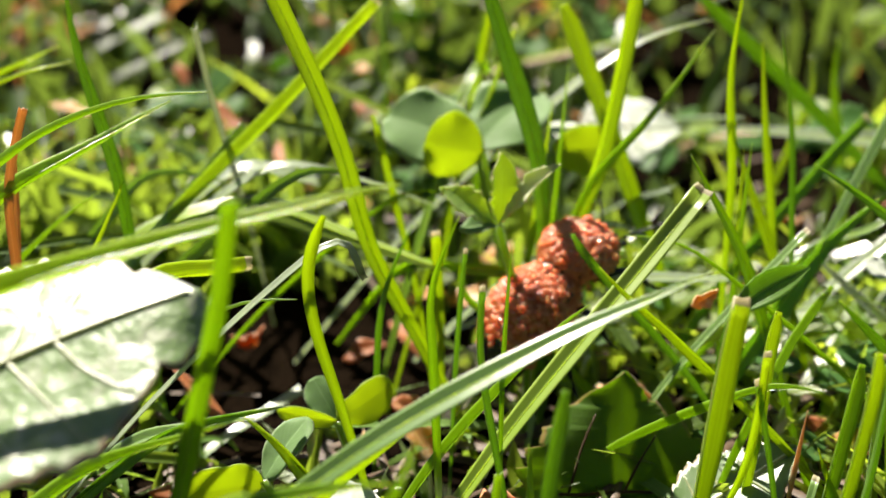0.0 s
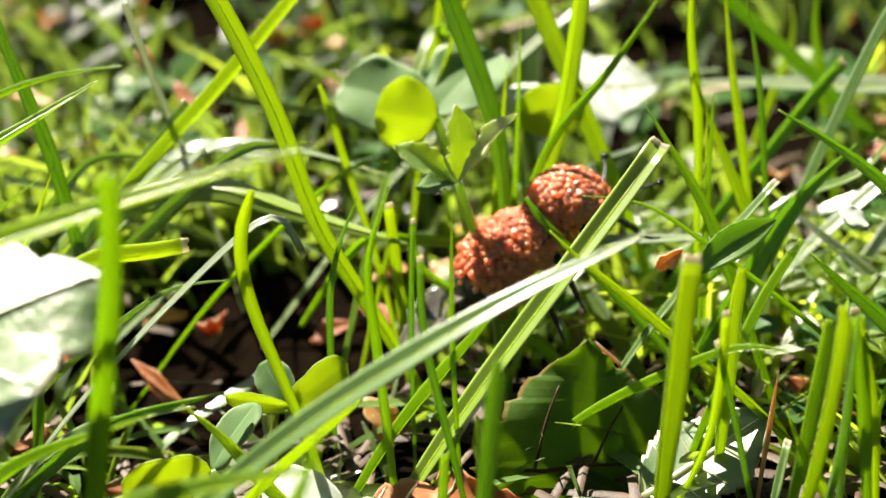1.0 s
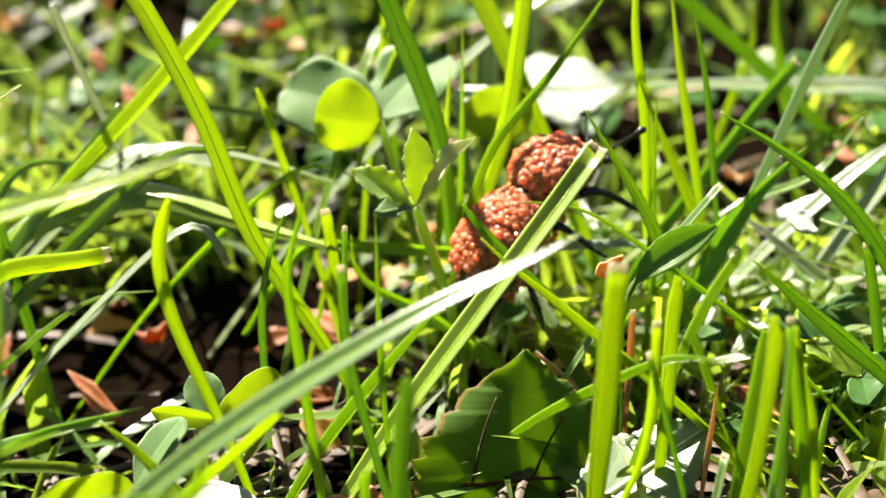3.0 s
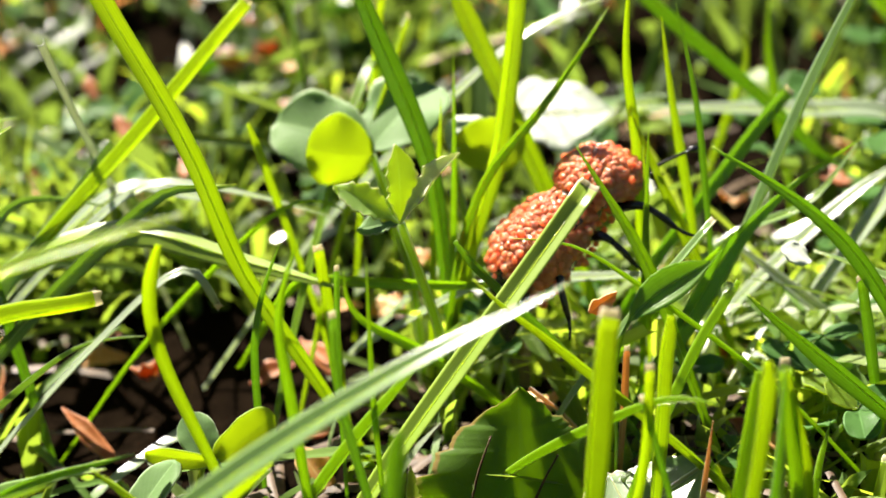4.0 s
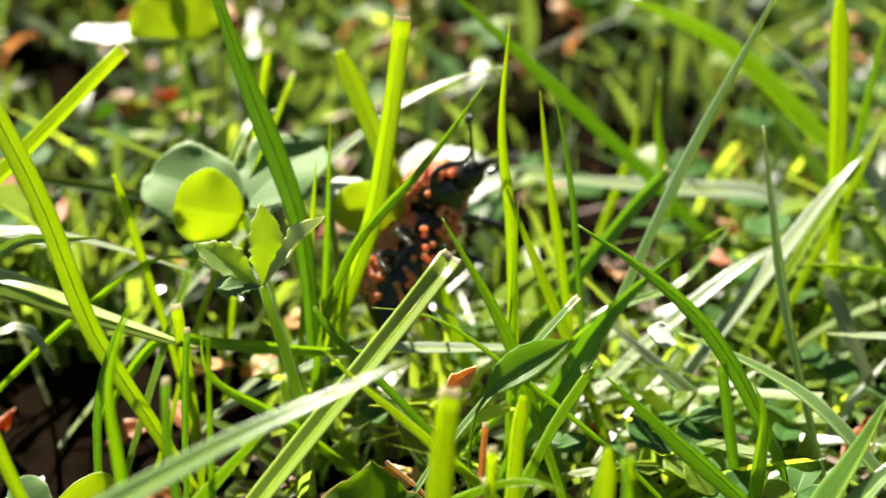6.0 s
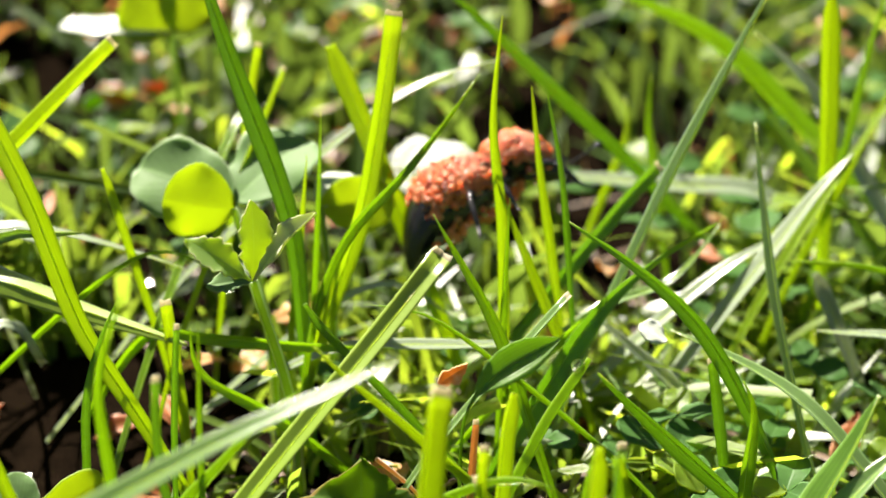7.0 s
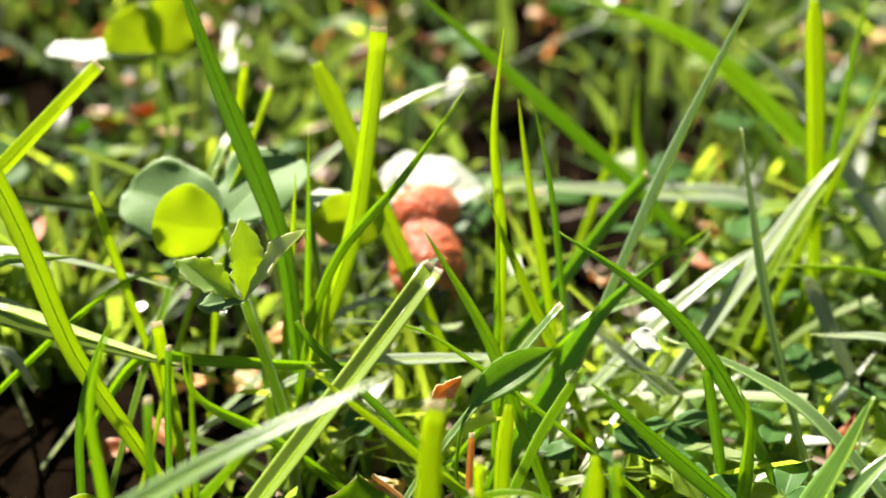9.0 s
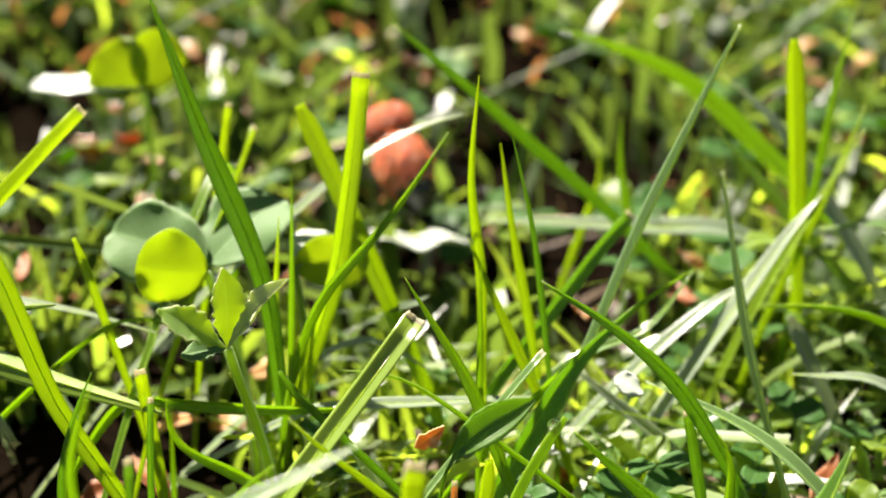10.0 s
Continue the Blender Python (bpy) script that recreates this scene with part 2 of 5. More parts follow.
WING = clear("wing_membrane", (0.72, 0.66, 0.58), 0.12, 0.92, 1.4)


# ---- builders ----
def mesh_of(name, verts, faces, uvs=None, slots=None, smooth=True):
    """verts in metres; uvs per vertex; slots per face."""
    me = bpy.data.meshes.new(name)
    me.from_pydata(verts, [], faces)
    if uvs is not None:
        layer = me.uv_layers.new(name="UVMap")
        loop_verts = np.empty(len(me.loops), np.int32)
        me.loops.foreach_get("vertex_index", loop_verts)
        layer.data.foreach_set("uv", np.asarray(uvs, np.float32)[loop_verts].ravel())
    if slots is not None:
        me.polygons.foreach_set("material_index", np.asarray(slots, np.int32))
    me.polygons.foreach_set("use_smooth", np.full(len(me.polygons), smooth))
    me.update()
    return me


def part(name, me, material, parent=None, label=""):
    ob = new(name, me)
    for m in material if isinstance(material, (list, tuple)) else [material]:
        me.materials.append(m)
    ob.parent = parent
    return tagged(ob, label)


def spline(points, count, end=0.0):
    """Catmull-Rom through the points, evenly resampled."""
    p = np.asarray(points, float)
    p = np.vstack([2 * p[0] - p[1], p, 2 * p[-1] - p[-2]])
    dense = []
    for i in range(1, len(p) - 2):
        for s in np.linspace(0, 1, 12, endpoint=False):
            a, b, c, d = p[i - 1 : i + 3]
            dense.append(0.5 * (2 * b + (c - a) * s + (2 * a - 5 * b + 4 * c - d) * s * s + (3 * b - a - 3 * c + d) * s**3))
    dense = np.array(dense + [p[-2]])
    run = np.r_[0, np.cumsum(np.linalg.norm(np.diff(dense, axis=0), axis=1))]
    want = np.r_[np.linspace(0, run[-1] - end, count - 1), run[-1]] if end else np.linspace(0, run[-1], count)
    return np.stack([np.interp(want, run, dense[:, k]) for k in range(3)], 1)


def frames_along(c, roll, facing=(0.0, -0.35, 0.94)):
    """Tangent, side and normal along a curve; roll turns the face about the curve, degrees."""
    t = np.gradient(c, axis=0)
    t /= np.linalg.norm(t, axis=1)[:, None]
    n = np.asarray(facing) - (t @ np.asarray(facing))[:, None] * t
    n /= np.linalg.norm(n, axis=1)[:, None]
    s = np.cross(t, n)
    a = np.radians(roll) if np.ndim(roll) else np.full(len(c), math.radians(roll))
    ca, sa = np.cos(a)[:, None], np.sin(a)[:, None]
    return t, ca * s + sa * n, ca * n - sa * s


def strip_mesh(name, c, side, normal, half, fold, thick, across=7, end_slot=0, ragged=0.0, rng=None):
    """A folded strip with thickness along the curve c (metres)."""
    rows = len(c)
    u = np.linspace(-1, 1, across)
    lift = np.abs(u) * math.tan(math.radians(fold))
    ridge = 0.008 * np.cos(u * math.pi * 4)
    top = c[:, None] + half[:, None, None] * (u[None, :, None] * math.cos(math.radians(fold)) * side[:, None] + (lift + ridge)[None, :, None] * normal[:, None])
    if ragged:
        along = c[-1] - c[-2]
        top[-1] += ((rng.random(across) * 0.6 + 0.6 * np.abs(u) ** 2) * ragged)[:, None] * along[None]
    edge = (1 - 0.7 * np.abs(u) ** 3)
    bottom = top - normal[:, None] * thick * edge[None, :, None] * np.minimum(1, half / half.max() + 0.2)[:, None, None]
    verts = np.concatenate([top.reshape(-1, 3), bottom.reshape(-1, 3)])
    uu, vv = np.meshgrid((u + 1) / 2, np.linspace(0, 1, rows))
    uv = np.tile(np.stack([uu.ravel(), vv.ravel()], 1), (2, 1))
    n = rows * across
    faces, slots = [], []
    for i in range(rows - 1):
        slot = 1 if end_slot and i >= rows - 1 - end_slot else 0
        for j in range(across - 1):
            a = i * across + j
            faces += [(a, a + 1, a + across + 1, a + across), (n + a + across, n + a + across + 1, n + a + 1, n + a)]
            slots += [slot, slot]
        a, b = i * across, i * across + across - 1
        faces += [(a, a + across, n + a + across, n + a), (b + across, b, n + b, n + b + across)]
        slots += [slot, slot]
    a = (rows - 1) * across
    for j in range(across - 1):
        faces.append((a + j, a + j + 1, n + a + j + 1, n + a + j))
        slots.append(1 if end_slot else 0)
    return mesh_of(name, verts, faces, uv, slots)


blade_rng = np.random.default_rng(5)


def blade(label, material, width, tip, fold, facing, points):
    """One grass blade: points in centimetres from root to tip, width in millimetres; facing is the way its trough opens."""
    c = spline(points, 28, 0.05) * CM
    for _ in range(3):
        c[1:-2] = 0.25 * c[:-3] + 0.5 * c[1:-2] + 0.25 * c[2:-1]
    v = np.r_[np.linspace(0, 0.985, len(c) - 1), 1.0]
    half = width / 2000 * np.minimum(1, 0.45 + 0.95 * v)
    if tip == "point":
        half = half * np.clip((1.0 - v) / 0.34, 0.03, 1) ** 0.72
    elif tip == "lance":
        half = width / 2000 * np.maximum(0.1, np.sin(math.pi * np.clip((v - 0.72) / 0.28, 0, 1)) ** 0.8)
    elif tip == "blunt":
        half = half * np.clip((1.0 - v) / 0.07, 0.25, 1) ** 0.5
    else:
        half = half * np.clip(1.35 - 0.45 * v, 0, 1)
    half = half * (1 + 0.05 * np.sin(v * 9 + blade_rng.random() * 6))
    twist = 9 * np.sin(v * 2.6 + blade_rng.random() * 6)
    _, side, normal = frames_along(c, twist, facing)
    bleached = tip in ("cutw", "fray")
    stop = len(c) - 1 if bleached else len(c)
    me = strip_mesh("grass_blade", c[:stop], side[:stop], normal[:stop], half[:stop], fold, 0.00022, 9, 0, 0.9 if tip == "cut" else 0.0, blade_rng)
    ob = part("grass_blade", me, material)
    if bleached:
        end = np.stack([c[-2] * (1 - s) + c[-1] * s for s in (0.0, 0.4, 1.0)])
        me = strip_mesh("mown_tip", end, side[[-2, -2, -1]], normal[[-2, -2, -1]], half[[-2, -2, -1]] * (1.02, 0.98, 0.85), fold, 0.0002, 9, 0, 1.6 if tip == "fray" else 0.7, blade_rng)
        part("mown_tip", me, BLEACHED, ob, "bleached dry mown edge")
    if width > 1.5:
        rise = np.array([0.03 * h for h in half])[:, None] * normal
        keep = slice(0, stop, 3)
        for sign in (1, -1):
            line = (c + rise - (0.0 if sign > 0 else 0.00022) * normal)[keep] / CM
            part("midrib", tube_mesh("midrib", line, (width * 0.032, width * 0.03, width * 0.012), 5, 16), RIB, ob)
    return tagged(ob, label, "grass blade", "grass blades among the lawn")


def leaf_grid(base, tip, width, profile, facing=(0, -0.7, 0.7), roll=0.0, cup=10.0, sag=0.0, wave=0.0, rough_edge=0.0, seed=1, across=15, rows=24):
    """The upper side of a broad leaf from base to tip (centimetres) as a grid of places, with its normals. profile(v) gives the half width
    share; sag lifts the middle, as a share of the length."""
    rng = np.random.default_rng(seed)
    b, t = np.asarray(base, float) * CM, np.asarray(tip, float) * CM
    v = np.linspace(0, 1, rows)
    c = b + (t - b) * v[:, None]
    length = np.linalg.norm(t - b)
    _, side, normal = frames_along(c, roll, facing)
    c = c + normal * (sag * length * 4 * v * (1 - v))[:, None]
    half = width / 2000 * np.array([max(profile(x), 0.012) for x in v])
    u = np.linspace(-1, 1, across)
    left, right = (half * (1 + rough_edge * rng.normal(size=rows)) for _ in range(2))
    reach = np.where(u[None] < 0, left[:, None], right[:, None]) * u[None]
    bend = np.abs(reach) * math.tan(math.radians(cup)) + wave * width / 1000 * (np.sin(v * 7 + seed)[:, None] * u[None] ** 2 + 0.5 * np.sin(v * 15 + seed * 2)[:, None] * np.abs(u[None]) ** 3)
    return c[:, None] + reach[:, :, None] * side[:, None] + bend[:, :, None] * normal[:, None], normal


def leaf_mesh(name, base, tip, width, profile, facing=(0, -0.7, 0.7), roll=0.0, cup=10.0, sag=0.0, wave=0.0, rough_edge=0.0, seed=1, across=15, rows=24, thick=0.00025):
    """A broad leaf with thickness on leaf_grid()."""
    top, normal = leaf_grid(base, tip, width, profile, facing, roll, cup, sag, wave, rough_edge, seed, across, rows)
    bottom = top - normal[:, None] * thick
    verts = np.concatenate([top.reshape(-1, 3), bottom.reshape(-1, 3)])
    uu, vv = np.meshgrid(np.linspace(0, 1, across), np.linspace(0, 1, rows))
    uv = np.tile(np.stack([uu.ravel(), vv.ravel()], 1), (2, 1))
    n, faces = rows * across, []
    for i in range(rows - 1):
        for j in range(across - 1):
            a = i * across + j
            faces += [(a, a + 1, a + across + 1, a + across), (n + a + across, n + a + across + 1, n + a + 1, n + a)]
        a, e = i * across, i * across + across - 1
        faces += [(a, a + across, n + a + across, n + a), (e + across, e, n + e, n + e + across)]
    a = (rows - 1) * across
    for j in range(across - 1):
        faces += [(a + j, a + j + 1, n + a + j + 1, n + a + j), (j + 1, j, n + j, n + j + 1)]
    return mesh_of(name, verts, faces, uv)


def tube_mesh(name, points, radii, sides=8, count=12):
    """A round stem through the points (centimetres), radii in millimetres from start to end."""
    c = spline(points, count) * CM
    r = np.interp(np.linspace(0, 1, count), np.linspace(0, 1, len(radii)), radii) / 1000
    _, s, n = frames_along(c, 0.0, (0.3, -0.8, 0.52))
    a = np.linspace(0, 2 * math.pi, sides, endpoint=False)
    ring = np.cos(a)[None, :, None] * s[:, None] + np.sin(a)[None, :, None] * n[:, None]
    verts = (c[:, None] + ring * r[:, None, None]).reshape(-1, 3)
    uu, vv = np.meshgrid(a / 6.3, np.linspace(0, 1, count))
    faces = [(i * sides + j, i * sides + (j + 1) % sides, (i + 1) * sides + (j + 1) % sides, (i + 1) * sides + j) for i in range(count - 1) for j in range(sides)]
    faces += [tuple(range(sides))[::-1], tuple(range((count - 1) * sides, count * sides))]
    return mesh_of(name, verts, faces, np.stack([uu.ravel(), vv.ravel()], 1))


def ovate(v):
    return math.sin(math.pi * min(1, v * 0.97 + 0.015) ** 0.8)


def blunt_leaf(v):
    """A broad leaf that ends in a wide, torn round tip."""
    return math.sin(math.pi * min(0.5, 0.2 + 0.6 * v)) * min(1.0, ((1.004 - v) / 0.34) ** 0.6) * (1 - 0.22 * math.exp(-(((v - 0.86) / 0.02) ** 2)))


def obovate(v):
    """A clover leaflet: short wedge at the base, round and slightly notched at the end."""
    w = min(max(v, 0.0), 1.0) ** 1.15
    return max(0.0, 1 - (2 * w - 1) ** 2) ** 0.5 * (0.86 + 0.14 * v) if v < 0.985 else 0.2


def toothed(v):
    """A small pointed leaflet with nibbled teeth along its margin."""
    return math.sin(math.pi * min(1, v ** 1.3 * 0.97 + 0.015)) * (0.86 + 0.16 * abs(((v * 8.0) % 1.0) - 0.35) + 0.06 * math.sin(v * 41))


def deltoid(v):
    """A leaf blade widest at its foot, narrowing to a point between saw teeth."""
    return (1 - v) ** 0.85 * (0.88 + 0.16 * ((v * 9.0) % 1.0)) * (1 - 0.12 * math.sin(v * 8))


def serrated(v):
    """A broad leaf with coarse saw teeth pointing to its tip."""
    return ovate(v) * (0.90 + 0.13 * ((v * 11.0) % 1.0))


def clover(label, joint, leaflets, root, seed=1, thick=0.5, ragged=0.012, profile=None):
    """leaflets: (material, tip, width in mm, facing, cup)."""
    joint = np.asarray(joint, float)
    ob = new("clover")
    ob.location = Vector(root) * CM
    inv = Matrix.Translation(-Vector(root) * CM)
    mid = (joint + np.asarray(root, float)) / 2 + (0.15, -0.1, 0.1)
    pieces = [part("stalk", tube_mesh("stalk", [root, mid, joint], (thick * 1.3, thick)), STALK, ob)]
    for k, (material, tip, width, facing, cup) in enumerate(leaflets):
        me = leaf_mesh("leaflet", joint, tip, width, profile or obovate, facing, 0, cup, 0.04, 0.04 + ragged, ragged, seed * 7 + k, rows=40 if profile else 24)
        pieces.append(part("leaflet", me, material, ob))
    for p in pieces:
        p.data.transform(inv)
    return tagged(ob, label, "clover", "clover plants in the lawn")


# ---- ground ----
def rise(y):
    """The lawn is raised into an added bank beyond the clover, bringing far grass nearer; y and the height in
    centimetres.
    """
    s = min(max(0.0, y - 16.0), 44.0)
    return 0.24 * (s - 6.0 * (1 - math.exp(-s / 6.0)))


def build_ground():
    rng = np.random.default_rng(3)
    xs = np.unique(np.concatenate([-np.geomspace(0.4, 60, 18), np.linspace(-0.4, 0.4, 130), np.geomspace(0.4, 60, 18)]))
    ys = np.unique(np.concatenate([-np.geomspace(0.2, 60, 18), np.linspace(-0.2, 0.62, 130), np.geomspace(0.62, 60, 22)]))
    gx, gy = np.meshgrid(xs, ys)
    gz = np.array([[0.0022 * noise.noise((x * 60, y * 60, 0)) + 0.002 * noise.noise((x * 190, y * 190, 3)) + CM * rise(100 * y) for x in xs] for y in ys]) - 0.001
    verts = np.stack([gx, gy, gz], -1).reshape(-1, 3)
    w = len(xs)
    faces = [(i * w + j, i * w + j + 1, (i + 1) * w + j + 1, (i + 1) * w + j) for i in range(len(ys) - 1) for j in range(w - 1)]
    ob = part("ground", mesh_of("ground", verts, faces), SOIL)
    tagged(ob, "soil under the lawn with crumbly surface, coloured near black for shade", "ground", kind="structure")


build_ground()


def field(name, label, material, count, place, height, width, seed, lean=0.5):
    """Uncounted grass in one mesh. place(rng) gives x, y in centimetres; height(rng, x, y) in centimetres; width in mm."""
    rng = np.random.default_rng(seed)
    verts, faces, uvs = [], [], []
    segs = 5
    for _ in range(count):
        x, y = place(rng)
        h = height(rng, x, y)
        if h <= 0:
            continue
        a = rng.random() * 2 * math.pi
        l = h * rng.random() ** 1.3 * lean * 2
        w = rng.uniform(*width) / 20
        tw = rng.random() * math.pi
        droop = rng.random() * 0.5
        side = np.array([math.cos(tw), math.sin(tw), 0.0])
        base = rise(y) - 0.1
        cut = rng.random() < 0.45
        start = len(verts)
        for k in range(segs + 1):
            s = k / segs
            z = base + h * (s - droop * s * s * 0.8)
            r = l * s**1.8
            cx, cy = x + math.cos(a) * r, y + math.sin(a) * r
            ww = w * (0.7 + 0.5 * s) * (1 if cut else min(1.0, (1 - s) / 0.45 + 0.04))
            nx, ny = -side[1] * ww * 0.35, side[0] * ww * 0.35
            verts += [(cx - side[0] * ww, cy - side[1] * ww, z), (cx + nx, cy + ny, z - 0.2 * ww), (cx + side[0] * ww, cy + side[1] * ww, z)]
            uvs += [(0, s), (0.5, s), (1, s)]
        for k in range(segs):
            b = start + 3 * k
            faces += [(b, b + 1, b + 4, b + 3), (b + 1, b + 2, b + 5, b + 4)]
    ob = part(name, mesh_of(name, np.array(verts) * CM, faces, uvs), material)
    return tagged(ob, label, "grass", kind="stuff")


def wedge(y0, y1, spread, centre=1.5):
    def place(rng):
        y = math.sqrt(rng.uniform(y0 * y0, y1 * y1))
        return centre + rng.uniform(-1, 1) * (4 + spread * y), y
    return place


def bare(x, y):
    """The dark hollow in the sward beside the bent blade."""
    return min(1.0, 1.4 * math.exp(-(((x + 3.0) / 2.6) ** 2 + ((y - 13.2) / 2.3) ** 2)) + 0.9 * math.exp(-(((x + 1.2) / 1.6) ** 2 + ((y - 14.0) / 2.0) ** 2)))


def gap(x, y):
    """Thin places in the sward: two shaded hollows, and the open spot where the white leaf lies in the sun."""
    holes = ((7.6, 25, 3.2, 5.5), (-6.0, 26, 3.0, 6.0), (5.0, 34, 2.5, 5.0), (3.0, 18.6, 2.0, 2.4))
    return max(math.exp(-(((x - a) / c) ** 2 + ((y - b) / d) ** 2)) for a, b, c, d in holes)


def low_height(rng, x, y):
    if rng.random() < 1.05 * bare(x, y):
        return 0
    if rng.random() < 0.3 - 0.8 * clump(x, y, 0.5, 2.0):
        return 0
    return rng.uniform(0.4, 1.5) + max(0, (y - 12) * 0.1)


def clump(x, y, scale=0.22, seed=5.0):
    return noise.noise((x * scale, y * scale, seed))


def mid_height(rng, x, y):
    c = clump(x, y)
    if rng.random() < 0.62 * gap(x, y):
        return 0
    if rng.random() < 0.30 - 1.4 * c:
        return 0
    return rng.uniform(1.2, 4.2) * (0.8 + 0.5 * c)


field("low_grass", "dense short green grass shoots over the soil", SHADE_TINTED_LOW, 1300, wedge(9.5, 17, 0.5), low_height, (1.2, 2.8), 11, 0.8)
field("low_grass", "pale glossy blades lying over one another", PALE_FIELD, 90, lambda rng: (rng.uniform(4.6, 9.5), rng.uniform(9.6, 14)), lambda rng, x, y: rng.uniform(0.6, 1.6), (1.6, 2.8), 16, 1.8)
field("low_grass", "shoots coloured bright as in sun round the clover stalks", SUN_TINTED_FIELD, 50, lambda rng: (rng.uniform(0.8, 3.4), rng.uniform(12.0, 17.0)), lambda rng, x, y: rng.uniform(0.9, 2.4), (1.1, 2.2), 24, 0.7)
field("low_grass", "short shoots coloured bright at the edge of the shade", SUN_TINTED_FIELD, 110, lambda rng: (rng.uniform(4.4, 8.6), rng.uniform(7.6, 10.8)), lambda rng, x, y: rng.uniform(0.5, 1.4), (1.2, 2.2), 23, 0.9)
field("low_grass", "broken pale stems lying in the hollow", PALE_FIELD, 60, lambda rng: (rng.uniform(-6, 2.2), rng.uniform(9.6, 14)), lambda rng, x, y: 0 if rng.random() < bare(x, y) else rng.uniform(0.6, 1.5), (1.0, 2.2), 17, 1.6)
field("low_grass", "young blades coloured bright as in sun, crossing one another low down", SUN_TINTED_FIELD, 90, lambda rng: (rng.uniform(2.6, 8.5), rng.uniform(11.0, 14.5)), lambda rng, x, y: rng.uniform(0.8, 2.2), (1.2, 2.2), 29, 1.0)
field("grass", "blades coloured bright as in sun, leaning over one another", SUN_TINTED_FIELD, 60, lambda rng: (rng.uniform(8.5, 12.5), rng.uniform(14.0, 20.5)), lambda rng, x, y: rng.uniform(1.2, 2.8), (1.4, 2.8), 26, 0.8)
field("grass", "pale shiny blades leaning over one another", PALE_FIELD, 40, lambda rng: (rng.uniform(8.5, 12.5), rng.uniform(14.0, 20.5)), lambda rng, x, y: rng.uniform(1.2, 2.6), (1.6, 3.0), 28, 1.3)
# tuft added on the sun side to throw shade into the hollow
field("grass", "thick tuft of grass added to shade the hollow", SHADE_TINTED_LOW, 180, lambda rng: (rng.uniform(-9, -2.5), rng.uniform(15.6, 18.0)), lambda rng, x, y: rng.uniform(1.6, 3.6), (1.2, 2.6), 19, 0.5)
field("grass", "lawn grass of uneven height behind the clover", SHADE_TINTED_FIELD, 950, wedge(15.5, 27, 0.55), mid_height, (2.2, 4.4), 12, 0.7)
field("grass", "uneven lawn grass coloured dark as in shade", SHADE_TINTED_FIELD, 1700, wedge(27, 48, 0.55), mid_height, (2.6, 5.6), 18, 0.7)
field("grass", "tall loose blades rising over the lawn", SHADE_TINTED_FIELD, 60, wedge(19, 34, 0.5), lambda rng, x, y: 0 if rng.random() < gap(x, y) else rng.uniform(3.0, 5.0), (2.0, 3.2), 33, 0.8)
field("grass", "scattered blades coloured bright as in sun among grass coloured as shaded", SUN_TINTED_FIELD, 480, wedge(15.5, 42, 0.52), lambda rng, x, y: 0 if rng.random() < 1.8 * gap(x, y) or clump(x, y, 0.4, 8.0) < -0.05 else rng.uniform(1.6, 3.6) * (0.1 if math.hypot(x - 5.5, y - 20.6) < 2.4 else 1.0), (1.2, 3.2), 22, 0.55)
field("grass", "scattered blades coloured paler as if catching the light in the lawn", PALE_FIELD, 160, wedge(16, 40, 0.52), lambda rng, x, y: 0 if rng.random() < gap(x, y) else rng.uniform(1.2, 3.0), (1.2, 2.6), 35, 1.4)
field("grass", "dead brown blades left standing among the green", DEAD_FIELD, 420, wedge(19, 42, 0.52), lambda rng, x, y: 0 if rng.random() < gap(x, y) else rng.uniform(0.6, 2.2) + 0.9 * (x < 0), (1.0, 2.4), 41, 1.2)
field("grass", "distant lawn grass coloured dark as in shade", SHADE_TINTED_FIELD, 5000, wedge(44, 190, 0.55), lambda rng, x, y: rng.uniform(2.0, 5.0), (2.0, 5.0), 13, 0.6)
field("grass", "mown lawn grass round the clearing", SHADE_TINTED_FIELD, 1500, lambda rng: (rng.uniform(-40, 40), rng.uniform(-40, 3)), lambda rng, x, y: rng.uniform(1, 2.5), (1.5, 3.0), 14, 0.6)


def outer(rng, x, y):
    """Mown height beyond the tall grass, nothing within it."""
    return 0 if abs(x - 1.5) < 8 + 0.55 * max(y, 0) and y > -42 and (y > 0 or abs(x) < 42) else rng.uniform(1.0, 2.2)


field("grass", "mown lawn grass spreading to all sides", SHADE_TINTED_FIELD, 14000, lambda rng: (rng.uniform(-120, 120), rng.uniform(-90, 190)), outer, (1.8, 4.0), 15, 0.5)


